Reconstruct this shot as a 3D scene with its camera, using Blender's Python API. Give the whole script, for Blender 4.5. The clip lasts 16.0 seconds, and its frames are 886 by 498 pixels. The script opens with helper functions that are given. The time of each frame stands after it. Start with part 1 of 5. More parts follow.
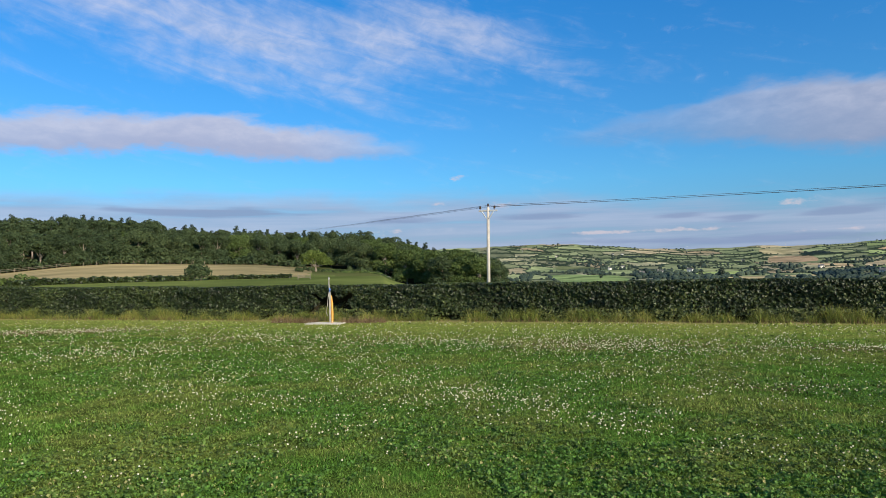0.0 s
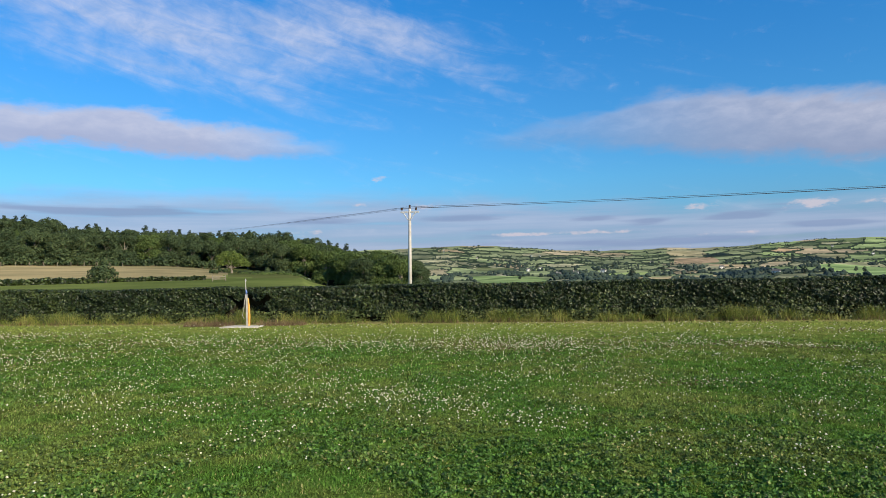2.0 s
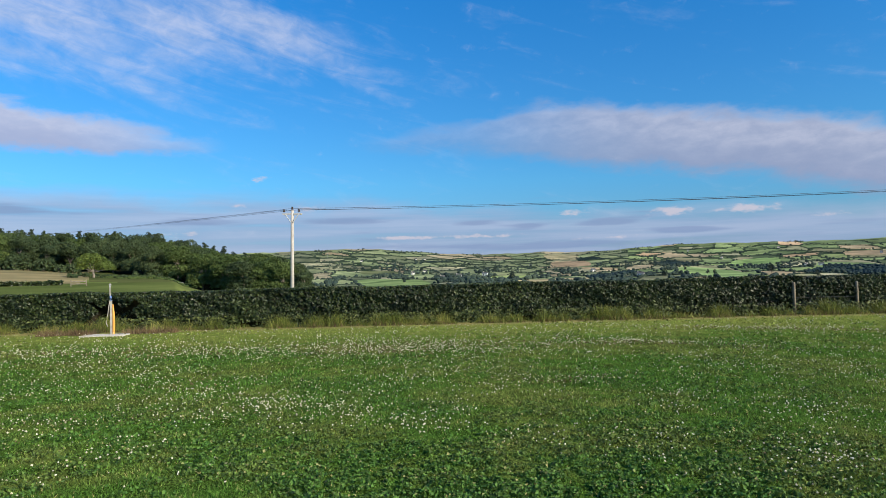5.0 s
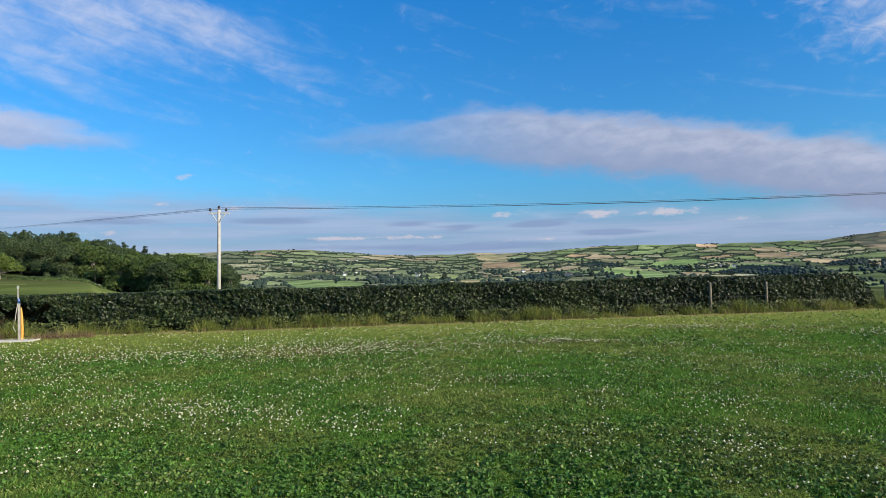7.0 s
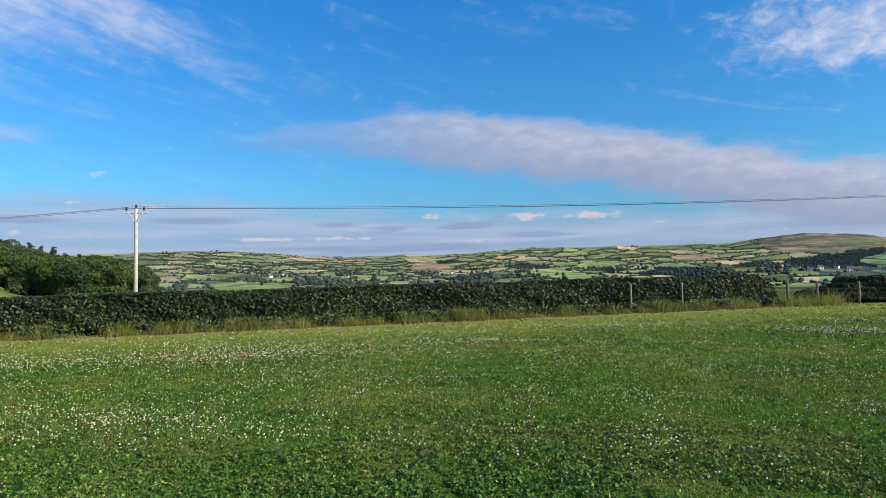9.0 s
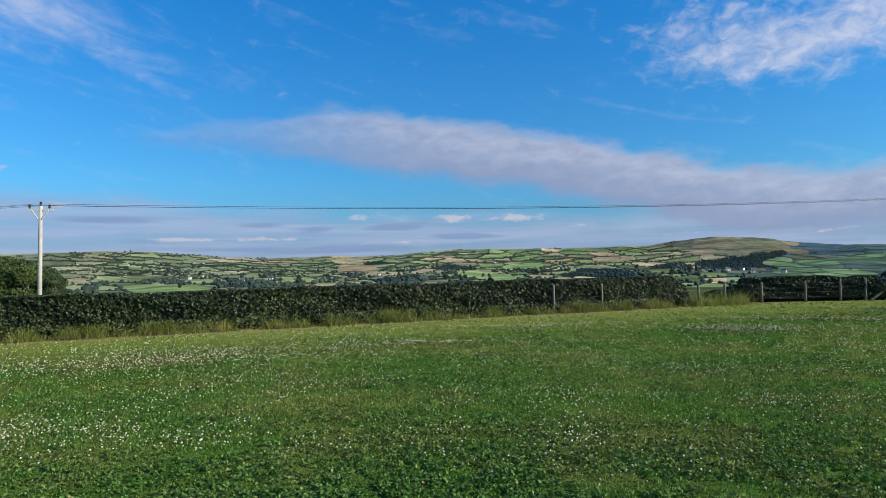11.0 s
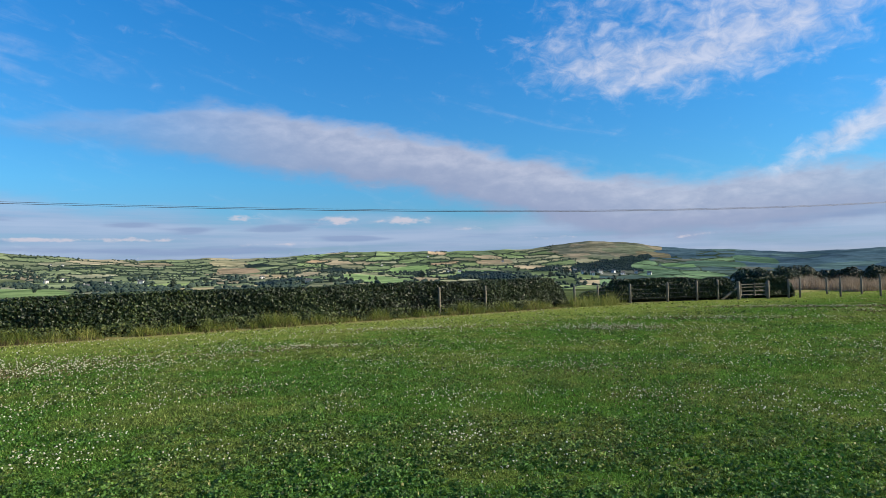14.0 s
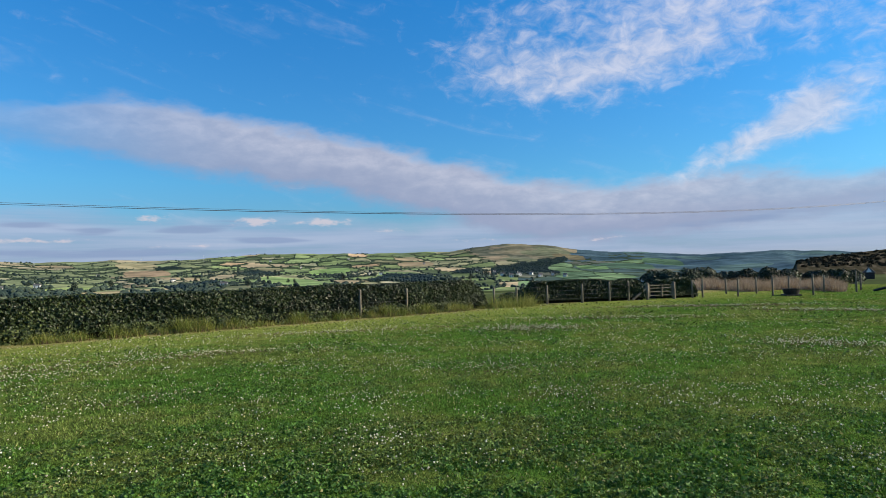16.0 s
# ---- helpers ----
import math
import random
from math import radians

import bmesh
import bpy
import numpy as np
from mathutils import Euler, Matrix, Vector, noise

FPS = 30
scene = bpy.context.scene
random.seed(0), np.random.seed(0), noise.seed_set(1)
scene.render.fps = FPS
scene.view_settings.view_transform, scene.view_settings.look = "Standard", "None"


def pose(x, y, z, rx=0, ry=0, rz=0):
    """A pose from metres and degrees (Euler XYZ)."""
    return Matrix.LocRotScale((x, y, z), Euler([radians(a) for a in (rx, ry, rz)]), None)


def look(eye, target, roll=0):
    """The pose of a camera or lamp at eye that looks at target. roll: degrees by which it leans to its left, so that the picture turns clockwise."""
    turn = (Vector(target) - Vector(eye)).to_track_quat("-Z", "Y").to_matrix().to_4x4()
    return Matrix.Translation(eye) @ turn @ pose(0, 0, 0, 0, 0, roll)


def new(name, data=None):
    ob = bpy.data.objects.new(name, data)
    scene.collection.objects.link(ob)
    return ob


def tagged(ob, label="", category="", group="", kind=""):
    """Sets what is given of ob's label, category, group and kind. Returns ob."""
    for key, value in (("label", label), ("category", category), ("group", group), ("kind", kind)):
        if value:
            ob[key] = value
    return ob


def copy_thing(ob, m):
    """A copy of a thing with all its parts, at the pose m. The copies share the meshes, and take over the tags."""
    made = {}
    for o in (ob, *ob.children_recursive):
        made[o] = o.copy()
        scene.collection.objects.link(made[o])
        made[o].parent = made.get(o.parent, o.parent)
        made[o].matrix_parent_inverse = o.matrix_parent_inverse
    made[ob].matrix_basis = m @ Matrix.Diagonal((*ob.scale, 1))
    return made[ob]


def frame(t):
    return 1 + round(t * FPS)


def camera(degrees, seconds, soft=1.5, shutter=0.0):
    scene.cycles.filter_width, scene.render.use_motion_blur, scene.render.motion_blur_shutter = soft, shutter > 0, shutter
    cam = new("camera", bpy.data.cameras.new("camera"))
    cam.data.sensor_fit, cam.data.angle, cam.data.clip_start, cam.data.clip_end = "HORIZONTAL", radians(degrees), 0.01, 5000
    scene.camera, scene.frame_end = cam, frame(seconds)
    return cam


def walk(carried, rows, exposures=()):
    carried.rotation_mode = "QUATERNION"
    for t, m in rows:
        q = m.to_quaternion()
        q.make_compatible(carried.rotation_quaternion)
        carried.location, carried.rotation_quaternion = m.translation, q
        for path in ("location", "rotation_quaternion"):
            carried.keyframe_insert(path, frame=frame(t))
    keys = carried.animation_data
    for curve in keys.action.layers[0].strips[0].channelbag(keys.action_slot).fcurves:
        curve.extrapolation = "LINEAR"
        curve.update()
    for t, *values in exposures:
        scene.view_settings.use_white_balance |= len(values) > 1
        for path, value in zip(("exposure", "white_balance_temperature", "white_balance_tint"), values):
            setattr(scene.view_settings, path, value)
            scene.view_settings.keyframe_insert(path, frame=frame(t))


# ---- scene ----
# ---- camera: a standing viewer turning on the spot ----
EYE = 1.7
cam = camera(70.35, 16.0, 0.6)
TURNS = [
    (0.0, 0.04, 1.55, 1.30), (0.5, -1.93, 1.51, 1.36), (1.0, -3.60, 1.53, 1.33), (1.5, -5.46, 1.50, 1.37),
    (2.0, -7.10, 1.51, 1.34), (2.5, -8.73, 1.50, 1.33), (3.0, -10.56, 1.51, 1.36), (3.5, -12.17, 1.47, 1.34),
    (4.0, -14.04, 1.51, 1.37), (6.5, -22.20, 1.52, 1.34), (7.0, -23.72, 1.51, 1.35), (7.5, -25.37, 1.52, 1.36),
    (8.0, -26.96, 1.52, 1.34), (8.5, -28.44, 1.51, 1.34), (9.0, -30.14, 1.51, 1.36), (11.5, -38.37, 1.50, 1.31),
    (12.0, -39.98, 1.51, 1.33), (12.5, -41.65, 1.50, 1.24), (13.0, -43.59, 1.51, 1.22), (13.5, -45.29, 1.52, 1.28),
    (14.0, -47.06, 1.51, 1.26), (14.5, -48.89, 1.53, 1.34), (15.0, -50.51, 1.55, 1.35), (15.5, -52.41, 1.57, 1.41),
    (16.0, -54.23, 1.56, 1.33),
]
EXPOSURES = [(0.0, 0.64, 6750, 10.5), (2.5, 0.66, 6700, 10), (4.0, 0.66, 6500, 9.5), (6.5, 0.65, 6550, 9.5), (7.0, 0.66, 6500, 9), (7.5, 0.58, 6350, 8.5), (8.0, 0.74, 6750, 10), (9.0, 0.76, 6750, 10),
             (11.5, 0.56, 6250, 7.5), (12.5, 0.57, 6300, 7.5), (13.0, 0.72, 6650, 8.5), (14.0, 0.70, 6550, 8), (16.0, 0.70, 6750, 9)]
walk(cam, [(t, pose(0.01, 0.02, EYE, 90 + p, r, y)) for t, y, p, r in TURNS], EXPOSURES)

# ---- light: low sun behind the viewer's right shoulder, broken cloud ----
SUN_AZ, SUN_EL = 142.0, 27.0


def azel(az, el=0.0):
    """Unit direction from a bearing (clockwise from +y) and an elevation, in degrees."""
    a, e = radians(az), radians(el)
    return Vector((math.sin(a) * math.cos(e), math.cos(a) * math.cos(e), math.sin(e)))


sun = new("sun", bpy.data.lights.new("sun", "SUN"))
sun.data.energy, sun.data.angle, sun.data.color = 5.0, radians(0.6), (1.0, 0.87, 0.66)
sun.matrix_world = look(azel(SUN_AZ, SUN_EL) * 50, (0, 0, 0))


class Nodes:
    """Short hand for building node trees."""

    def __init__(self, tree):
        self.tree = tree

    def add(self, kind):
        return self.tree.nodes.new(kind)

    def put(self, socket, value):
        if isinstance(value, bpy.types.NodeSocket):
            self.tree.links.new(value, socket)
        elif value is not None:
            socket.default_value = value

    def math(self, op, a, b=None, c=None, clamp=False):
        n = self.add("ShaderNodeMath")
        n.operation, n.use_clamp = op, clamp
        for i, v in enumerate((a, b, c)):
            self.put(n.inputs[i], v)
        return n.outputs[0]

    def vmath(self, op, a, b=None):
        n = self.add("ShaderNodeVectorMath")
        n.operation = op
        for i, v in enumerate((a, b)):
            self.put(n.inputs[i], v)
        return n.outputs["Vector"]

    def mix(self, f, a, b, blend="MIX"):
        n = self.add("ShaderNodeMix")
        n.data_type, n.blend_type = "RGBA", blend
        self.put(n.inputs[0], f)
        self.put(n.inputs[6], a)
        self.put(n.inputs[7], b)
        return n.outputs[2]

    def ramp(self, f, stops, smooth=False):
        n = self.add("ShaderNodeValToRGB")
        n.color_ramp.interpolation = "EASE" if smooth else "LINEAR"
        while len(n.color_ramp.elements) < len(stops):
            n.color_ramp.elements.new(0.5)
        for e, (p, c) in zip(n.color_ramp.elements, stops):
            e.position, e.color = p, (c if len(c) == 4 else (*c, 1))
        self.put(n.inputs[0], f)
        return n.outputs[0]

    def noise(self, vec, scale, detail=4.0, rough=0.55, distort=0.0):
        n = self.add("ShaderNodeTexNoise")
        self.put(n.inputs["Vector"], vec)
        for key, v in (("Scale", scale), ("Detail", detail), ("Roughness", rough), ("Distortion", distort)):
            n.inputs[key].default_value = v
        return n.outputs[0]

    def comb(self, x, y, z=0.0):
        n = self.add("ShaderNodeCombineXYZ")
        for i, v in enumerate((x, y, z)):
            self.put(n.inputs[i], v)
        return n.outputs[0]

    def smooth(self, v, a, b):
        n = self.add("ShaderNodeMapRange")
        n.interpolation_type = "SMOOTHSTEP"
        for i, w in enumerate((v, a, b, 0.0, 1.0)):
            self.put(n.inputs[i], w)
        return n.outputs[0]


# ---- sky ----
world = bpy.data.worlds.new("sky")
scene.world = world
world.use_nodes = True
world.node_tree.nodes.clear()
N = Nodes(world.node_tree)
sky = N.add("ShaderNodeTexSky")
sky.sky_type, sky.sun_disc = "NISHITA", False
sky.sun_elevation, sky.sun_rotation = radians(SUN_EL), radians(SUN_AZ)
sky.air_density, sky.dust_density, sky.ozone_density = 1.0, 0.6, 3.0
way = N.add("ShaderNodeTexCoord").outputs["Generated"]
sep = N.add("ShaderNodeSeparateXYZ")
N.put(sep.inputs[0], way)
AZ = N.math("DEGREES", N.math("ARCTAN2", sep.outputs[0], sep.outputs[1]))
EL = N.math("DEGREES", N.math("ARCSINE", sep.outputs[2]))


def cloud(az, el, ra, re, slope, strength):
    """A soft mask, 1 in the middle of a cloud: half widths in degrees, slope as rise per degree of bearing."""
    dx = N.math("SUBTRACT", AZ, az)
    dy = N.math("SUBTRACT", N.math("SUBTRACT", EL, el), N.math("MULTIPLY", dx, slope))
    r = N.math("ADD", N.math("POWER", N.math("ABSOLUTE", N.math("DIVIDE", dx, ra)), 2.0),
               N.math("POWER", N.math("ABSOLUTE", N.math("DIVIDE", dy, re)), 2.0))
    return N.math("MULTIPLY", N.math("POWER", 2.718, N.math("MULTIPLY", r, -1.0)), strength)


def total(values):
    out = values[0]
    for v in values[1:]:
        out = N.math("ADD", out, v)
    return out


def sky_noise(ka, ke, seed, detail, rough, distort=0.0, lean=0.0):
    """Noise over the sky: cycles per degree of bearing and of elevation, its grain leaning with the bearing."""
    tilted = N.math("ADD", EL, N.math("MULTIPLY", AZ, lean))
    return N.noise(N.comb(N.math("MULTIPLY", AZ, ka), N.math("MULTIPLY", tilted, ke), seed), 1.0, detail, rough, distort)


TURN = N.math("DIVIDE", N.math("ADD", AZ, 60.0), 180.0, clamp=True)


def by_bearing(knots):
    """A value that changes with the bearing, from (bearing, value) pairs; values up to 30."""
    lev = N.ramp(TURN, [((a + 60) / 180, (v / 30,) * 3) for a, v in knots])
    return N.math("MULTIPLY", lev, 30.0)


def bank(knots, el, soft_low, soft_top):
    """A long cloud between two edges: knots of bearing, lower edge, upper edge, thickness. Gives its mask and the height within it."""
    lo, hi = by_bearing([(a, b) for a, b, c, k in knots]), by_bearing([(a, c) for a, b, c, k in knots])
    thick = by_bearing([(a, k) for a, b, c, k in knots])
    m = N.math("MULTIPLY", N.smooth(el, N.math("SUBTRACT", lo, soft_low), N.math("ADD", lo, soft_low)),
               N.smooth(el, N.math("ADD", hi, soft_top), N.math("SUBTRACT", hi, soft_top)))
    return N.math("MULTIPLY", m, thick), N.smooth(el, lo, hi)


streaks = sky_noise(0.10, 0.50, 3.0, 7.0, 0.60, 0.7, 0.26)
wisps = sky_noise(0.5, 0.75, 9.0, 6.0, 0.60, 0.5)
soft = sky_noise(0.12, 0.34, 1.0, 6.0, 0.56, 0.3)
fluff = sky_noise(0.42, 0.9, 4.0, 5.0, 0.6, 0.2)
bars = sky_noise(0.05, 0.95, 5.0, 5.0, 0.55)
slate = sky_noise(0.13, 1.3, 12.0, 4.0, 0.5)
puffs = sky_noise(0.55, 1.3, 2.0, 5.0, 0.62)
ragged = N.math("ADD", EL, N.math("ADD", N.math("MULTIPLY", N.math("SUBTRACT", soft, 0.5), 3.0), N.math("MULTIPLY", N.math("SUBTRACT", fluff, 0.5), 1.5)))

# the long grey bank that trails across the valley, and the pink-white one over the wood
m_long, up_long = bank(((8, 11.4, 11.0, 0.0), (13, 11.0, 11.8, 0.3), (20, 10.6, 12.6, 0.35), (26, 9.9, 13.8, 0.6), (31, 8.9, 13.8, 0.78), (36, 8.1, 13.0, 0.88), (42, 7.2, 12.1, 0.93), (48, 6.2, 11.1, 0.95),
                        (54, 4.9, 9.6, 0.95), (58, 3.4, 8.7, 0.95), (63, 2.4, 7.2, 0.92), (69, 2.2, 6.5, 0.9), (76, 2.6, 7.1, 0.88), (81, 3.2, 7.2, 0.8), (88, 3.6, 6.2, 0.7), (120, 3.6, 7.0, 0.8)), ragged, 0.9, 0.8)
m_left, up_left = bank(((-60, 9.3, 12.6, 0.9), (-45, 9.3, 12.6, 0.9), (-35, 9.5, 12.0, 0.85), (-24, 10.0, 13.2, 0.9), (-14, 9.6, 12.6, 0.9), (-9, 9.6, 11.9, 0.75), (-5, 10.0, 11.4, 0.45), (-1, 10.8, 10.9, 0.0)), ragged, 0.5, 0.6)
high_l = total([cloud(*c) for c in (
    (-14, 19.6, 14, 3.2, -0.10, 1.05), (-2, 20.5, 7, 2.6, -0.2, 0.5), (-32, 21, 12, 2.6, 0.04, 0.8), (-20, 16.6, 8, 1.0, -0.10, 0.55), (-8, 15.4, 6, 1.2, -0.22, 0.6), (5.0, 19.8, 8.0, 2.2, -0.40, 0.8), (-5, 19.0, 2.2, 0.8, -0.3, 0.35), (25, 16.5, 6, 1.0, -0.2, 0.2))])
high_r = total([cloud(*c) for c in (
    (67, 16.6, 8, 2.8, 0.0, 0.72), (76, 18.6, 9, 3.0, 0.12, 0.85), (74, 22.5, 10, 2.6, 0.0, 0.7), (60.5, 16.6, 6, 2.2, -0.1, 0.5), (60, 20.5, 7, 2.6, 0.1, 0.42), (80.2, 9.3, 6.6, 1.5, 0.42, 1.05), (85, 12.0, 3.2, 1.6, 0.3, 0.9), (86.5, 10.2, 2.8, 0.9, 0.2, 0.6),
    (98, 18, 12, 5, 0.1, 0.9), (20.5, 19.3, 1.4, 0.4, 0.0, 0.5))])
c_high_l = N.math("MULTIPLY", N.smooth(N.math("ADD", N.math("MULTIPLY", high_l, 0.62), N.math("ADD", N.math("MULTIPLY", streaks, 1.25), N.math("MULTIPLY", wisps, 0.40))), 0.86, 1.90), 0.70)
c_high_r = N.math("MULTIPLY", N.smooth(N.math("ADD", N.math("MULTIPLY", high_r, 0.80), N.math("ADD", N.math("MULTIPLY", wisps, 1.35), N.math("MULTIPLY", fluff, 0.55))), 1.10, 2.10), 0.72)
layer_top = by_bearing(((-60, 6.4), (-28, 6.2), (-14, 6.6), (4, 6.4), (16, 5.4), (30, 4.5), (50, 4.2), (60, 4.6), (80, 5.2), (120, 5.5)))
thin = N.math("ADD", EL, N.math("MULTIPLY", N.math("SUBTRACT", soft, 0.5), 3.2))
low = N.math("MULTIPLY", N.smooth(thin, N.math("ADD", layer_top, 0.8), N.math("SUBTRACT", layer_top, 1.5)), N.smooth(EL, -1.0, 1.2))
c_low = N.math("MULTIPLY", low, N.math("ADD", 0.45, N.math("MULTIPLY", N.smooth(bars, 0.20, 0.50), 0.55)))
spots = total([cloud(*c) for c in ((32.5, 3.5, 3.0, 0.42, 0.0, 1.0), (25.2, 3.4, 2.2, 0.36, 0.0, 0.9), (38.5, 2.6, 3.2, 0.30, 0.0, 0.9), (20.5, 3.9, 2.4, 0.3, 0.0, 0.8), (10, 4.3, 5.0, 0.35, 0.0, 0.7), (-20, 5.0, 9, 0.42, 0.0, 0.9),
                                   (-3, 4.2, 5, 0.35, 0.0, 0.7), (50, 2.7, 4, 0.35, 0.0, 0.6), (26.5, 1.6, 9, 0.4, 0.0, 0.8), (80, 3.4, 6, 0.4, 0.06, 0.7), (15, 1.9, 7, 0.30, 0.0, 0.6))])
c_slate = N.smooth(N.math("ADD", spots, N.math("MULTIPLY", N.math("SUBTRACT", slate, 0.5), 2.0)), 0.22, 0.80)
c_slate = N.math("MULTIPLY", c_slate, N.smooth(EL, 6.6, 5.4))
tops = total([cloud(*c) for c in ((37.7, 4.25, 1.9, 0.45, 0.0, 1.0), (43.8, 4.15, 2.0, 0.42, 0.0, 1.0), (29.6, 4.55, 1.5, 0.42, 0.0, 0.9), (21, 2.65, 4.0, 0.22, 0.0, 0.8), (13.6, 2.65, 3.2, 0.2, 0.0, 0.75), (49.5, 3.35, 2.0, 0.25, 0.0, 0.7),
                                  (1.7, 8.0, 1.1, 0.30, 0.0, 0.75), (5.5, 5.35, 1.6, 0.32, 0.0, 0.8), (-5.0, 3.3, 1.8, 0.4, 0.0, 0.7), (68.7, 2.1, 1.6, 0.2, 0.1, 0.8), (34, 2.2, 4.5, 0.2, 0.0, 0.55), (0.5, 5.6, 1.3, 0.25, 0.0, 0.5), (57, 2.3, 3, 0.2, 0.0, 0.5))])
c_puff = N.smooth(N.math("ADD", N.math("MULTIPLY", tops, 0.85), N.math("MULTIPLY", N.math("SUBTRACT", puffs, 0.45), 2.4)), 0.42, 1.0)
c_puff = N.math("MULTIPLY", c_puff, N.smooth(tops, 0.02, 0.30))
STR = 0.074
tint = N.ramp(N.math("DIVIDE", EL, 30.0, clamp=True), [(0.0, (0.47, 0.62, 0.94)), (0.25, (0.37, 0.92, 1.28)), (0.8, (0.18, 1.01, 1.63))])
gain = N.mix(1.0, sky.outputs[0], tint, "MULTIPLY")
s1 = N.mix(N.math("MULTIPLY", c_low, 0.82), gain, N.ramp(bars, [(0.38, (2.5, 3.5, 5.4)), (0.62, (3.5, 4.2, 6.0))]))
s2 = N.mix(m_long, s1, N.mix(up_long, (2.55, 3.05, 4.6, 1), N.ramp(fluff, [(0.35, (3.3, 3.75, 5.2)), (0.65, (4.4, 4.7, 6.0))])))
s2 = N.mix(m_left, s2, N.mix(up_left, (3.5, 3.85, 5.5, 1), N.ramp(fluff, [(0.35, (4.2, 4.6, 6.2)), (0.65, (5.1, 5.3, 6.6))])))
s3 = N.mix(c_high_l, s2, N.ramp(wisps, [(0.35, (4.3, 4.9, 6.5)), (0.65, (5.9, 6.1, 7.3))]))
s3 = N.mix(c_high_r, s3, N.ramp(wisps, [(0.35, (4.4, 4.8, 6.2)), (0.65, (6.4, 6.4, 7.3))]))
s4 = N.mix(N.math("MULTIPLY", c_slate, 0.70), s3, (2.0, 2.8, 4.6, 1))
s4 = N.mix(N.math("MULTIPLY", c_puff, 0.75), s4, (5.6, 5.2, 5.9, 1))
bg = N.add("ShaderNodeBackground")
N.put(bg.inputs[0], s4)
bg.inputs[1].default_value = STR
out = N.add("ShaderNodeOutputWorld")
N.put(out.inputs[0], bg.outputs[0])

HEDGE_A, HEDGE_B = Vector((-26.0, 27.9)), Vector((21.2, 13.05))  # foot of the hedge, viewer's side
HEDGE_DIR = (HEDGE_B - HEDGE_A).normalized()
HEDGE_OUT = Vector((-HEDGE_DIR.y, HEDGE_DIR.x))

# ---- materials ----
def material(name, rough=0.8, spec=0.3):
    m = bpy.data.materials.new(name)
    m.use_nodes = True
    n = Nodes(m.node_tree)
    b = m.node_tree.nodes["Principled BSDF"]
    b.inputs["Roughness"].default_value = rough
    b.inputs["Specular IOR Level"].default_value = spec
    return m, n, b


def place(n):
    """Positions in the world, in metres."""
    return n.add("ShaderNodeNewGeometry").outputs["Position"]


def leafy(name, dark, mid, light, rough=0.55, spec=0.3, through_light=0.25, patch=0.15, sway=1.1):
    """Foliage: each leaf its own tone, patches of tone over metres, some light through the leaf."""
    m, n, b = material(name, rough, spec)
    isl = n.add("ShaderNodeNewGeometry").outputs["Random Per Island"]
    big = n.noise(place(n), patch, 3.0)
    f = n.math("ADD", n.math("MULTIPLY", isl, 0.65), n.math("MULTIPLY", n.math("SUBTRACT", big, 0.5), sway))
    col = n.ramp(n.math("ADD", f, 0.15, clamp=True), [(0.0, dark), (0.5, mid), (1.0, light)])
    n.put(b.inputs["Base Color"], col)
    if through_light:
        t = n.add("ShaderNodeBsdfTranslucent")
        n.put(t.inputs[0], col)
        s = n.add("ShaderNodeMixShader")
        s.inputs[0].default_value = through_light
        n.put(s.inputs[1], b.outputs[0])
        n.put(s.inputs[2], t.outputs[0])
        n.put(n.tree.nodes["Material Output"].inputs[0], s.outputs[0])
    return m


def from_hedge(n, p):
    """Distance from the line of the hedge's foot, in metres, less than 0 on the lawn."""
    v = n.vmath("SUBTRACT", p, (HEDGE_A.x, HEDGE_A.y, 0.0))
    dot = n.add("ShaderNodeVectorMath")
    dot.operation = "DOT_PRODUCT"
    n.put(dot.inputs[0], v)
    n.put(dot.inputs[1], (HEDGE_OUT.x, HEDGE_OUT.y, 0.0))
    return dot.outputs["Value"]


def sward(name, lush, olive, straw, rough=0.75, spec=0.12, through_light=0.3):
    """Lawn plants: each leaf its own tone, lush and parched patches over a metre or two, some light through the leaf."""
    m, n, b = material(name, rough, spec)
    isl = n.add("ShaderNodeNewGeometry").outputs["Random Per Island"]
    p = place(n)
    wide, close = n.noise(p, 0.42, 3.0, 0.6), n.noise(p, 1.9, 3.0, 0.6)
    dry = n.smooth(n.math("ADD", n.math("MULTIPLY", wide, 0.62), n.math("MULTIPLY", close, 0.38)), 0.43, 0.60)
    blend = n.mix(dry, (*lush, 1), (*olive, 1))
    margin = n.smooth(n.math("ADD", from_hedge(n, p), n.math("MULTIPLY", close, 4.0)), -4.5, 1.2)
    blend = n.mix(n.math("MULTIPLY", margin, 0.6), blend, (0.300, 0.335, 0.075, 1))
    blend = n.mix(n.smooth(isl, 0.94, 0.98), blend, (*straw, 1))
    t = n.math("ADD", 0.40, n.math("MULTIPLY", n.math("POWER", isl, 1.3), 1.25))
    col = n.mix(1.0, blend, n.comb(t, t, t), "MULTIPLY")
    n.put(b.inputs["Base Color"], col)
    tr = n.add("ShaderNodeBsdfTranslucent")
    n.put(tr.inputs[0], col)
    s = n.add("ShaderNodeMixShader")
    s.inputs[0].default_value = through_light
    n.put(s.inputs[1], b.outputs[0])
    n.put(s.inputs[2], tr.outputs[0])
    n.put(n.tree.nodes["Material Output"].inputs[0], s.outputs[0])
    return m


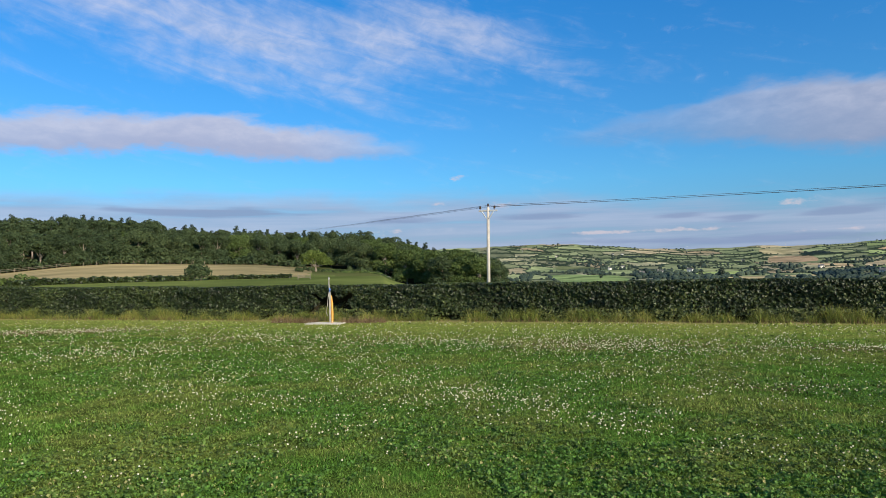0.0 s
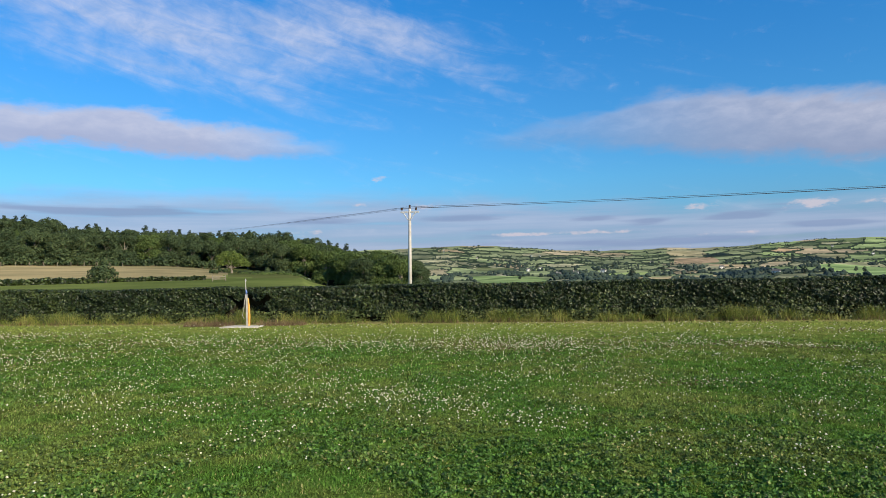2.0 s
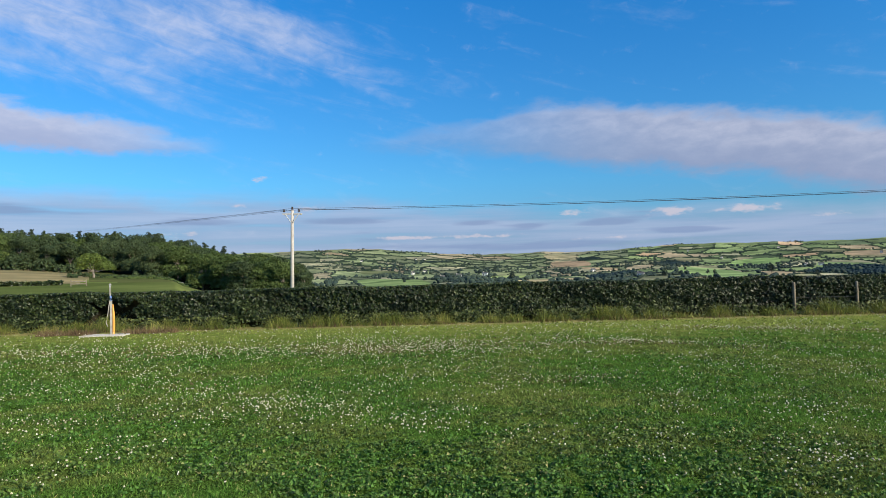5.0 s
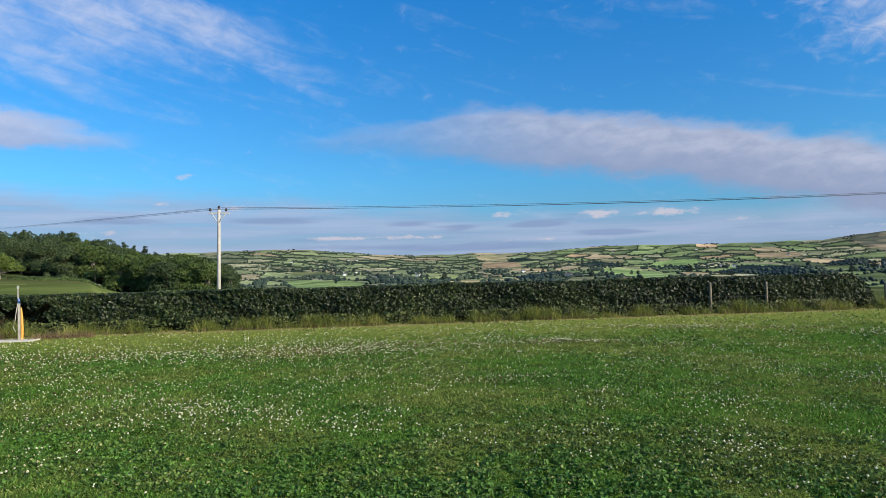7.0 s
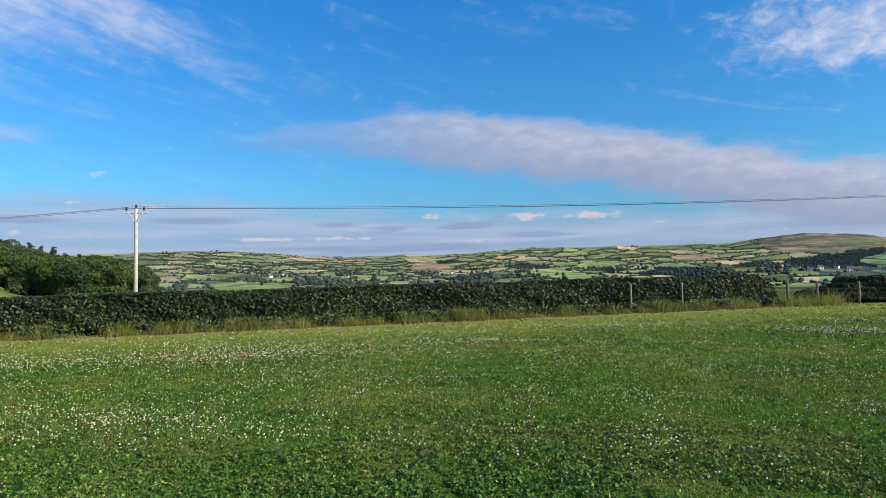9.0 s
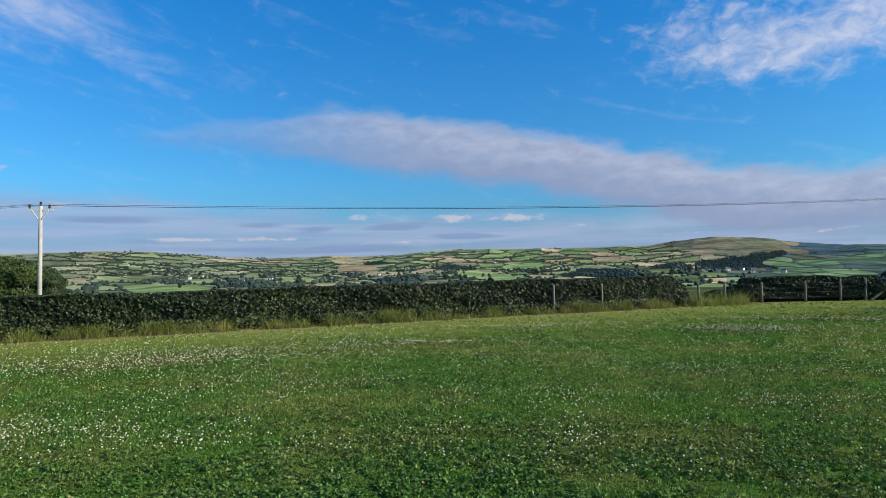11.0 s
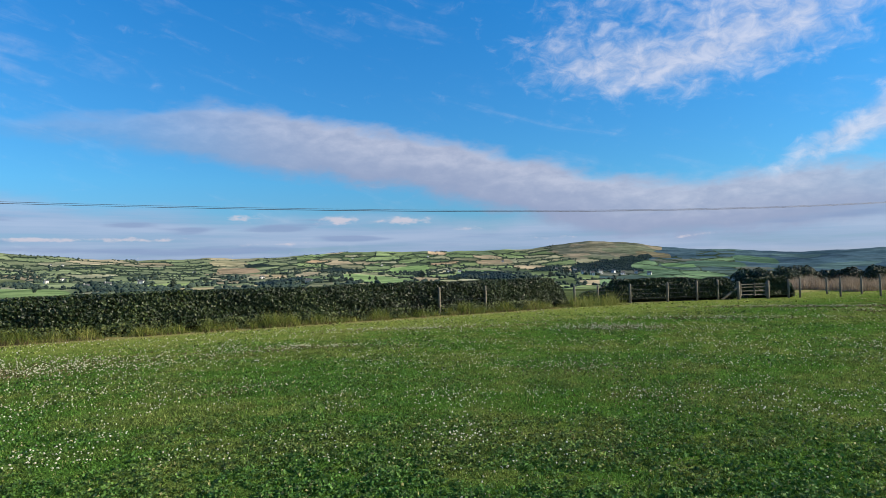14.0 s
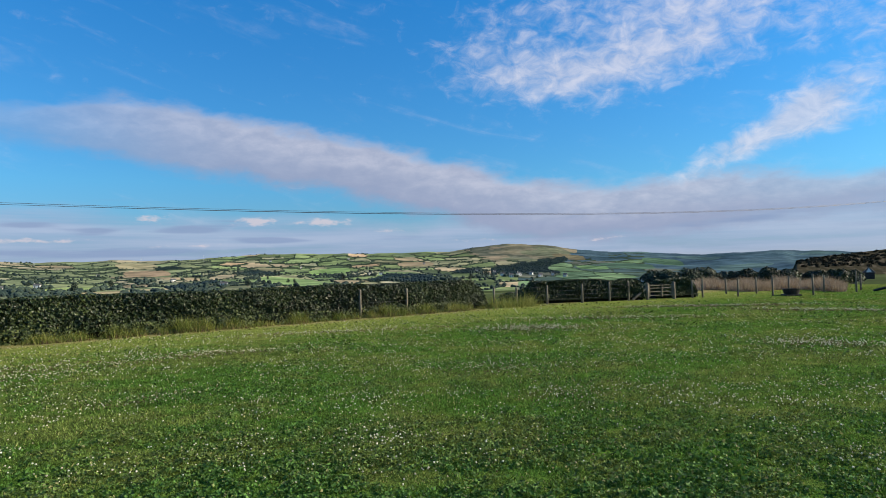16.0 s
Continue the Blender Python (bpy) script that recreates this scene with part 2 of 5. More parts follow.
def mottled(name, a, b_, c, scale, rough=0.85, spec=0.2, bump=0.3, fine=12.0):
    m, n, b = material(name, rough, spec)
    p = n.add("ShaderNodeTexCoord").outputs["Object"]
    big, small = n.noise(p, scale, 4.0), n.noise(p, scale * fine, 5.0, 0.65)
    f = n.math("ADD", n.math("MULTIPLY", big, 0.6), n.math("MULTIPLY", small, 0.4))
    n.put(b.inputs["Base Color"], n.ramp(f, [(0.3, a), (0.5, b_), (0.7, c)]))
    if bump:
        k = n.add("ShaderNodeBump")
        k.inputs["Strength"].default_value, k.inputs["Distance"].default_value = bump, 0.02
        n.put(k.inputs["Height"], small)
        n.put(b.inputs["Normal"], k.outputs[0])
    return m


def ground_material():
    """Mown lawn near by, field colours beyond; a worn strip of earth and dry grass along the hedge."""
    m, n, b = material("turf_and_fields", 1.0, 0.0)
    p = place(n)
    crop = n.add("ShaderNodeAttribute")
    crop.attribute_name = "crop"
    c, f = n.noise(p, 2.6, 4.0, 0.6), n.noise(p, 45.0, 3.0, 0.7)
    fields = n.noise(p, 0.02, 5.0, 0.65)
    wide, close = n.noise(p, 0.42, 3.0, 0.6), n.noise(p, 1.9, 3.0, 0.6)
    dry = n.smooth(n.math("ADD", n.math("MULTIPLY", wide, 0.62), n.math("MULTIPLY", close, 0.38)), 0.43, 0.60)
    lawn = n.mix(dry, (0.076, 0.152, 0.025, 1), (0.132, 0.170, 0.040, 1))
    t = n.math("ADD", 0.15, n.math("MULTIPLY", n.smooth(n.math("ADD", n.math("MULTIPLY", f, 0.7), n.math("MULTIPLY", c, 0.3)), 0.40, 0.60), 1.0))
    lawn = n.mix(1.0, lawn, n.comb(t, t, t), "MULTIPLY")
    broad = n.noise(p, 0.005, 5.0, 0.6)
    worn = n.mix(1.0, crop.outputs["Color"], n.ramp(broad, [(0.40, (0.70, 0.74, 0.74)), (0.60, (1.25, 1.22, 1.15))]), "MULTIPLY")
    far = n.mix(1.0, worn, n.ramp(fields, [(0.38, (0.72, 0.76, 0.72)), (0.62, (1.22, 1.20, 1.18))]), "MULTIPLY")
    gone = from_hedge(n, p)
    margin = n.smooth(n.math("ADD", gone, n.math("MULTIPLY", close, 4.0)), -4.5, 1.2)
    lawn = n.mix(n.math("MULTIPLY", margin, 0.6), lawn, (0.220, 0.245, 0.058, 1))
    near_hedge = n.smooth(n.math("ADD", gone, n.math("MULTIPLY", c, 0.7)), -0.75, -0.05)
    lawn = n.mix(n.math("MULTIPLY", near_hedge, 0.75), lawn, n.ramp(f, [(0.35, (0.16, 0.135, 0.050)), (0.65, (0.33, 0.28, 0.13))]))
    col = n.mix(crop.outputs["Alpha"], lawn, far)
    n.put(b.inputs["Base Color"], col)
    k = n.add("ShaderNodeBump")
    k.inputs["Strength"].default_value, k.inputs["Distance"].default_value = 0.6, 0.03
    n.put(k.inputs["Height"], f)
    n.put(b.inputs["Normal"], k.outputs[0])
    return m


M_ground = ground_material()
M_hedge = leafy("hedge_leaf", (0.004, 0.008, 0.003), (0.020, 0.035, 0.010), (0.076, 0.104, 0.026), 0.48, 0.4, 0.08, 0.8)
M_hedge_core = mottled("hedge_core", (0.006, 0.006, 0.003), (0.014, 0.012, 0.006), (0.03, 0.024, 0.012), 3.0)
M_wood_leaf = leafy("woodland_leaf", (0.018, 0.032, 0.014), (0.037, 0.060, 0.024), (0.082, 0.110, 0.042), 0.65, 0.2, 0.12, 0.06)
M_fresh_sunlit_leaf = leafy("fresh_sunlit_leaf", (0.034, 0.058, 0.016), (0.062, 0.098, 0.026), (0.105, 0.145, 0.042), 0.65, 0.2, 0.2, 0.1)
M_pine = leafy("pine_needles", (0.010, 0.020, 0.011), (0.022, 0.038, 0.018), (0.042, 0.062, 0.028), 0.65, 0.2, 0.1, 0.06)
# distance haze put into the leaf colour: both bluer than near leaves
M_hazed_leaf = leafy("hazed_hedge_leaf", (0.018, 0.032, 0.028), (0.030, 0.048, 0.038), (0.055, 0.076, 0.050), 0.75, 0.15, 0.0, 0.004)
M_hazed_wood = leafy("hazed_wood_leaf", (0.012, 0.026, 0.030), (0.016, 0.033, 0.038), (0.024, 0.044, 0.044), 0.8, 0.1, 0.0, 0.004)
M_grass = sward("grass_blade", (0.092, 0.200, 0.031), (0.158, 0.216, 0.047), (0.255, 0.235, 0.100))
M_clover = sward("clover_leaf", (0.072, 0.160, 0.030), (0.116, 0.170, 0.039), (0.180, 0.178, 0.072), 0.6, 0.2, 0.25)
M_weed = leafy("weed_leaf", (0.022, 0.036, 0.010), (0.060, 0.082, 0.022), (0.150, 0.165, 0.050), 0.55, 0.3, 0.2, 1.2)
M_tall_dry = leafy("tall_dry_grass", (0.150, 0.110, 0.075), (0.270, 0.205, 0.140), (0.400, 0.320, 0.230), 0.7, 0.2, 0.3, 0.5)
M_brown = leafy("dead_clover", (0.050, 0.040, 0.018), (0.115, 0.090, 0.042), (0.230, 0.190, 0.095), 0.7, 0.2, 0.2, 0.7)
M_long_grass = leafy("long_grass", (0.055, 0.090, 0.018), (0.175, 0.208, 0.044), (0.380, 0.345, 0.120), 0.7, 0.15, 0.35, 0.9)
M_dry_grass = leafy("dry_grass", (0.090, 0.060, 0.032), (0.170, 0.120, 0.065), (0.260, 0.195, 0.110), 0.7, 0.2, 0.3, 0.5)
M_flower = leafy("clover_flower", (0.42, 0.37, 0.27), (0.66, 0.63, 0.50), (0.80, 0.78, 0.66), 0.85, 0.15, 0.35, 2.0)
M_bark = mottled("bark", (0.11, 0.09, 0.07), (0.20, 0.17, 0.14), (0.32, 0.29, 0.25), 2.0)
M_pole = mottled("weathered_pole", (0.25, 0.23, 0.20), (0.38, 0.36, 0.33), (0.52, 0.50, 0.47), 1.2)
M_post = mottled("weathered_post", (0.090, 0.076, 0.056), (0.160, 0.140, 0.106), (0.240, 0.216, 0.172), 5.0)
M_steel = mottled("galvanised_steel", (0.30, 0.31, 0.32), (0.42, 0.43, 0.44), (0.52, 0.53, 0.54), 8.0, 0.45, 0.5, 0.05)
M_porcelain = mottled("brown_porcelain", (0.03, 0.018, 0.012), (0.05, 0.03, 0.02), (0.07, 0.04, 0.03), 20.0, 0.2, 0.5, 0.0)
M_wire = mottled("dark_wire", (0.03, 0.03, 0.035), (0.05, 0.05, 0.055), (0.07, 0.07, 0.075), 3.0, 0.5, 0.4, 0.0)
M_white = mottled("white_paint", (0.62, 0.60, 0.56), (0.74, 0.72, 0.68), (0.80, 0.79, 0.76), 4.0, 0.6, 0.3, 0.1)
M_yellow = mottled("yellow_paint", (0.46, 0.20, 0.03), (0.60, 0.28, 0.05), (0.68, 0.36, 0.08), 4.0, 0.5, 0.4, 0.1)
M_concrete = mottled("concrete", (0.34, 0.31, 0.27), (0.48, 0.45, 0.40), (0.58, 0.55, 0.50), 3.0)
M_roof = mottled("slate_roof", (0.05, 0.05, 0.055), (0.09, 0.09, 0.095), (0.14, 0.135, 0.13), 0.6)
M_dark = mottled("dark_iron", (0.010, 0.010, 0.010), (0.020, 0.018, 0.016), (0.05, 0.04, 0.03), 6.0, 0.6, 0.4)
M_rock = mottled("quarry_rock", (0.09, 0.085, 0.08), (0.17, 0.16, 0.15), (0.26, 0.25, 0.24), 0.05)
M_blue = mottled("blue_plastic", (0.03, 0.08, 0.25), (0.05, 0.12, 0.35), (0.08, 0.17, 0.42), 6.0, 0.4, 0.4, 0.0)

# ---- the lie of the land ----
SKYLINE = ((-60, 1.0), (-20, 1.2), (2.5, 1.58), (6, 1.68), (10.5, 1.76), (14, 1.46), (18, 1.10), (20.5, 1.0), (24.5, 0.98),
           (27, 1.12), (29.5, 0.95), (33, 1.06), (36.7, 1.34), (39.6, 1.42), (44.3, 1.34), (48.6, 1.27), (52.7, 1.33), (55.4, 1.30),
           (57.3, 1.70), (60.3, 1.92), (63.5, 1.70), (67.2, 1.06), (70.5, 0.88), (73, 0.80), (75, 0.50), (78.7, 0.52), (81.5, 0.66), (84, 0.62), (86.5, 0.45), (89, 0.3), (100, 0.2))
WOOD_FOOT = ((-60, 0.3), (-35, 0.20), (-31, 0.62), (-27.7, 0.78), (-16.7, 0.48), (-12.9, 0.14), (-9.5, -0.10), (-7.2, -0.22), (-5.9, -0.50), (-4.9, -1.12), (-3.6, -1.53), (-2.3, -2.0), (1, -2.6), (8, -2.9))
WOOD_TOP = ((-60, 4.2), (-35, 4.37), (-29.7, 4.67), (-25.2, 4.28), (-22.2, 3.8), (-16.7, 3.58), (-9.4, 3.42), (-6.3, 3.05), (-3.3, 2.4), (-0.2, 1.7), (2.4, 1.25), (3.9, 0.7), (5.4, -0.4), (6.2, -1.6), (9, -2.0))
WOOD_NEAR = ((-60, 260), (-20, 245), (-9, 235), (-5, 212), (0, 190), (6, 175), (10, 170))


def curve(table, az):
    return np.interp(az, [k for k, v in table], [v for k, v in table])


def step(x, a, b):
    t = np.clip((x - a) / (b - a), 0, 1)
    return t * t * (3 - 2 * t)


def skyline(az):
    """Elevation of the far skyline, rounded off, with small knolls."""
    az = np.asarray(az, float)
    soft = sum(curve(SKYLINE, az + k) for k in (-1.2, -0.6, 0.0, 0.6, 1.2)) / 5
    return soft + 0.025 * np.sin(az * 1.7) + 0.012 * np.sin(az * 4.3 + 1.0)


def lawn_edge(az):
    """Distance at which the level lawn ends, by bearing."""
    a = np.radians(az)
    s = np.sin(a) * HEDGE_OUT.x + np.cos(a) * HEDGE_OUT.y
    d = np.where(s > 0.05, HEDGE_A.dot(HEDGE_OUT) / np.maximum(s, 0.05) + 1.5, 300.0)
    return np.where((az < -75) | (az > 100), 120.0, np.where(az > 58, np.minimum(d, 46), np.minimum(d, 70)))


def land(az, d):
    """Height of the ground at bearing az (degrees) and distance d (arrays of one shape)."""
    az, d = np.broadcast_arrays(np.asarray(az, float), np.asarray(d, float))
    shape = az.shape
    az, d = az.ravel(), np.maximum(d.ravel(), 0.01)
    edge, top = lawn_edge(az), skyline(az)
    foot, crest, near = curve(WOOD_FOOT, az), curve(WOOD_TOP, az), curve(WOOD_NEAR, az)
    ridge = np.maximum(crest - 2.0, foot + 0.05)
    e0 = -np.degrees(np.arctan(EYE / edge))
    L = np.log(d)

    def chain(knots):
        out = knots[0][1] * np.ones_like(L)
        for (d0, v0), (d1, v1) in zip(knots, knots[1:]):
            t = np.clip((L - np.log(d0)) / (np.log(d1) - np.log(d0)), 0, 1)
            out = np.where(L >= np.log(d0), v0 + (v1 - v0) * t, out)
        return out
    bump = 0.12 * np.sin(az * 0.35 + 2.0 * L) + 0.08 * np.sin(az * 0.8 - 3.1 * L)
    right = chain([(edge, e0), (edge * 1.4 + 20, -3.0 + 0 * edge), (200, -2.75 + 0 * edge), (420, -2.3 + 0 * edge), (700, -1.75 + bump), (1000, -1.2 + bump), (1400, -0.72 + bump),
                   (1900, -0.2 + bump), (2500, 0.25 * (1 - top) + top * 0.60 + 0.5 * bump), (3200, top), (3800, top - 0.5), (4700, top - 1.0)])
    left = chain([(edge, e0), (55 + 0 * edge, np.minimum(-2.1, foot - 0.6)), (105, np.minimum(-0.95, foot - 0.15)), (125, np.minimum(-0.5 + 0.3 * (foot - 0.4), foot - 0.05)), (near, foot), (near * 1.34, ridge), (near * 2.2, ridge - 2.2), (900, -1.5 + 0 * edge), (3200, top), (4700, top - 1.0)])
    w = step(az, 4.0, 9.0)
    e = left * (1 - w) + right * w
    w2 = step(az, 82.6, 83.6)  # the quarry hill
    quarry = chain([(edge, e0), (90, -1.2 + 0 * edge), (240, -0.8 + 0 * edge), (330, np.interp(az, [83, 83.6, 84.8, 87, 89.5, 96], [-0.6, -0.28, 0.06, 0.28, 0.56, 1.4])), (420, -0.6 + 0 * edge), (900, -1.2 + 0 * edge), (1900, -0.3 + 0 * edge), (3200, top), (3800, top - 0.5), (4700, top - 1.0)])
    e = e * (1 - w2) + quarry * w2
    z = EYE + d * np.tan(np.radians(e))
    back = np.maximum(step(az, 110, 125), step(-az, 80, 95))
    z = z * (1 - back) + back * 0.0
    return np.where(d < edge, 0.0, z).reshape(shape)


def height(x, y):
    return float(land(math.degrees(math.atan2(x, y)), math.hypot(x, y)))


def spot(az, d, lift=0.0):
    v = azel(az) * d
    return Vector((v.x, v.y, float(land(az, d)) + lift))


# fields of the valley: cells in bearing and log distance, each with its crop
rng = np.random.default_rng(7)
# field colours greyed and raised in blue: some distance haze painted in
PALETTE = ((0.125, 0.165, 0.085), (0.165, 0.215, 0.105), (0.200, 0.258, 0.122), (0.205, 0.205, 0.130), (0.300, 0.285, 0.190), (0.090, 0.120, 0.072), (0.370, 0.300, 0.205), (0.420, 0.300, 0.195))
CHANCE = (0.16, 0.19, 0.17, 0.16, 0.13, 0.08, 0.07, 0.04)
FOOT_EL = -2.1


def slope_share(az, d):
    """0 at the valley's foot, 1 on the skyline."""
    e = np.degrees(np.arctan((land(az, d) - EYE) / d))
    return (e - FOOT_EL) / (skyline(az) - FOOT_EL)


seeds = []
row_v = 0.0
while row_v < 1.06:
    gap = 0.125 - 0.045 * row_v
    wide = 3.7 - 1.7 * min(row_v, 1.0)
    for a in np.arange(-8, 100, wide):
        seeds.append((a + rng.uniform(-0.5, 0.5) * wide, row_v + rng.uniform(-0.55, 0.55) * gap, wide, gap, rng.choice(8, p=CHANCE)))
    row_v += gap
seeds += [(13.5, 0.24, 6.0, 0.12, 1), (29.2, 0.70, 3.4, 0.08, 7), (28.6, 0.60, 3.0, 0.07, 7), (31.5, 0.44, 3.2, 0.06, 6), (47, 0.34, 4.0, 0.09, 2), (45, 0.47, 3.4, 0.08, 2), (34, 0.2, 5, 0.1, 2)]
seeds = np.array(seeds)
twist = rng.uniform(-1, 1, len(seeds))


def field_of(az, v):
    best, who = np.full(az.shape, 1e9), np.zeros(az.shape, int)
    sa = az + (4.0 + 5.0 * np.sin(az * 0.13)) * (v - 0.5) + 0.35 * np.sin(v * 19 + az * 0.3)
    for i, (a, w, wide, gap, kind) in enumerate(seeds):
        p, q = (sa - a) / wide, (v + 0.03 * np.sin(az * 0.45 + v * 3) - w) / gap
        p, q = p + 0.55 * twist[i] * q, q - 0.55 * twist[i] * p
        dist = np.maximum(np.abs(p), np.abs(q)) + 0.45 * np.sqrt(p * p + q * q)
        who = np.where(dist < best, i, who)
        best = np.minimum(best, dist)
    return who


def is_wood(az, el, who):
    """Where woods stand on the far slopes."""
    rag = 0.08 * np.sin(az * 3.1) + 0.05 * np.sin(az * 8.3)
    dark = (az > 58.6) & (az < 64.6 + 0.9 * np.sin(el * 4)) & (el > -0.85 + rag) & (el < -0.22 + 0.14 * (az - 58.7) + rag)
    some = (np.sin(who * 12.9898) * 43758.5453) % 1.0
    return dark | ((some < 0.05) & (el < 0.5) & (el > -1.4) & (az < 60))


def lumps(x, y, seed):
    """Smooth random field, 0 to 1, with features about one unit across."""
    table = np.random.default_rng(seed).uniform(0, 1, (256, 256))
    xi, yi = np.floor(x).astype(int), np.floor(y).astype(int)
    u, w = x - xi, y - yi
    u, w = u * u * (3 - 2 * u), w * w * (3 - 2 * w)
    p = [[table[(xi + i) % 256, (yi + j) % 256] for j in (0, 1)] for i in (0, 1)]
    return (p[0][0] * (1 - u) + p[1][0] * u) * (1 - w) + (p[0][1] * (1 - u) + p[1][1] * u) * w


def mesh_of(name, verts, faces, mat, smooth=False):
    me = bpy.data.meshes.new(name)
    verts = np.asarray(verts, np.float32)
    faces = np.asarray(faces, np.int32)
    k = faces.shape[1]
    me.vertices.add(len(verts))
    me.vertices.foreach_set("co", verts.ravel())
    me.loops.add(faces.size)
    me.loops.foreach_set("vertex_index", faces.ravel())
    me.polygons.add(len(faces))
    me.polygons.foreach_set("loop_start", np.arange(0, faces.size, k, dtype=np.int32))
    me.polygons.foreach_set("use_smooth", np.full(len(faces), smooth))
    me.update(calc_edges=True)
    if mat:
        me.materials.append(mat)
    return me


AZS = np.concatenate([np.arange(-42, 4, 0.2), np.arange(4, 94.01, 0.1), np.arange(97, 318, 3.0)])
RINGS = np.concatenate([[0.0], np.geomspace(1.0, 20, 14), np.geomspace(21, 400, 50), np.geomspace(410, 3300, 125), [3500, 3800, 4200, 4700]])
A2, D2 = np.meshgrid(AZS, RINGS, indexing="ij")
A2w = np.where(A2 > 180, A2 - 360, A2)
Z2 = land(A2w, D2)
X2, Y2 = np.sin(np.radians(A2)) * D2, np.cos(np.radians(A2)) * D2
na, nd = A2.shape
i0, j0 = np.meshgrid(np.arange(na), np.arange(nd - 1), indexing="ij")
i1 = (i0 + 1) % na
quads = np.stack([i0 * nd + j0, i0 * nd + j0 + 1, i1 * nd + j0 + 1, i1 * nd + j0], -1).reshape(-1, 4)
me = mesh_of("ground", np.stack([X2, Y2, Z2], -1).reshape(-1, 3), quads, M_ground, True)
# crop colour of each face; far ones also carry haze, the right ridge cloud shadow
mid_a = (A2w[i0, j0] + 0.05).ravel()
mid_d = np.sqrt(np.maximum(D2[i0, j0], 0.1) * D2[i0, j0 + 1]).ravel()
mid_v = slope_share(mid_a, mid_d)
far = (mid_d > 400) & (mid_a > -45) & (mid_a < 100)
who = np.zeros(len(mid_a), int)
who[far] = field_of(mid_a[far], mid_v[far])
colour = np.ones((len(mid_a), 4))
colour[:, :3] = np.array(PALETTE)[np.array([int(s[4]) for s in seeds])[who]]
tone = 0.72 + 0.5 * ((np.sin(who * 78.233) * 1375.5453) % 1.0)
colour[:, :3] *= tone[:, None]
mid_el = np.degrees(np.arctan((land(mid_a, mid_d) - EYE) / mid_d))
moor = far & (mid_a > 56.4 + 1.9 * (1.35 - mid_el) + 0.35 * np.sin(mid_el * 11) + 0.25 * np.sin(mid_el * 29)) & (mid_a < 69) & (mid_el > 0.30 + 0.10 * np.sin(mid_a * 1.9))
heath = np.array(((0.170, 0.155, 0.112), (0.130, 0.142, 0.096), (0.215, 0.180, 0.130), (0.115, 0.120, 0.092)))
colour[moor, :3] = heath[(who[moor] * 5) % 4]
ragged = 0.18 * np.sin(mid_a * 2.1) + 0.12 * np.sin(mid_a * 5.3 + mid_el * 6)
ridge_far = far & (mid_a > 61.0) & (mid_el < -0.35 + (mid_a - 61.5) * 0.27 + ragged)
# blue haze and cloud shadow on the right ridge, put into base colours
shaded_slopes = np.array(((0.066, 0.100, 0.092), (0.105, 0.168, 0.104), (0.046, 0.076, 0.084), (0.135, 0.208, 0.116), (0.115, 0.124, 0.106)))
hazed_ridge = np.array(((0.042, 0.074, 0.106), (0.058, 0.098, 0.126), (0.046, 0.084, 0.116), (0.068, 0.114, 0.124), (0.050, 0.086, 0.116)))
colour[ridge_far, :3] = np.where((mid_a[ridge_far] > 73 + 3 * np.sin(mid_el[ridge_far] * 5))[:, None] | (mid_el[ridge_far] > 0.12)[:, None], hazed_ridge[(who[ridge_far] * 7) % 5], shaded_slopes[(who[ridge_far] * 7) % 5])
fields_2d, far_2d = who.reshape(na, nd - 1), far.reshape(na, nd - 1)
verge = np.zeros((na, nd - 1), bool)
verge[:-1] |= (fields_2d[:-1] != fields_2d[1:]) & far_2d[:-1] & far_2d[1:]
for k in (1, 2):
    verge[:, :-k] |= (fields_2d[:, :-k] != fields_2d[:, k:]) & far_2d[:, :-k]
verge = verge.ravel() & ~(ridge_far & (mid_a > 72)) & ~moor & (mid_el < curve(SKYLINE, mid_a) - 0.1)
clump_2 = lumps(mid_a * 1.1, mid_el * 6.0, 12)
verge &= clump_2 > 0.22
# single large fields: bearing, elevation, half width, half height, slope, crop
CROPS = ((13.2, -1.52, 3.4, 0.42, -0.03, (0.185, 0.255, 0.110)), (11.8, -0.47, 1.7, 0.17, -0.02, (0.150, 0.170, 0.090)), (29.0, -0.08, 1.7, 0.25, 0.02, (0.330, 0.240, 0.160)),
         (28.3, 0.55, 1.5, 0.22, -0.03, (0.300, 0.265, 0.165)), (44.0, -0.25, 1.7, 0.25, 0.08, (0.230, 0.330, 0.130)), (40.8, -1.08, 2.6, 0.32, -0.10, (0.190, 0.270, 0.120)),
         (51.8, 0.25, 1.6, 0.18, 0.02, (0.360, 0.270, 0.180)), (50.5, -0.75, 2.2, 0.3, -0.04, (0.170, 0.235, 0.115)), (70.5, -0.35, 2.2, 0.22, -0.05, (0.066, 0.115, 0.085)), (73.5, -0.05, 1.6, 0.25, -0.1, (0.066, 0.118, 0.080)),
         (28.0, -1.48, 3.6, 0.12, 0.02, (0.390, 0.320, 0.195)), (23.8, -1.15, 2.0, 0.16, 0.03, (0.235, 0.295, 0.125)), (31.6, -0.55, 1.5, 0.10, -0.04, (0.360, 0.280, 0.180)), (67.6, -0.42, 1.3, 0.15, -0.04, (0.120, 0.200, 0.095)), (65.6, 0.55, 1.4, 0.22, -0.1, (0.150, 0.130, 0.085)))


def own_field(az, el):
    """Number of the single large field at a bearing and elevation, or -1."""
    out = np.full(az.shape, -1)
    for i, (ca, ce, ra, re, slope, col) in enumerate(CROPS):
        p, w = (az - ca) / ra, (el - ce - slope * (az - ca)) / re
        out = np.where((p ** 4 + w ** 4 + 0.5 * p * w) < 1 + 0.15 * np.sin(az * 5 + el * 9), i, out)
    return out


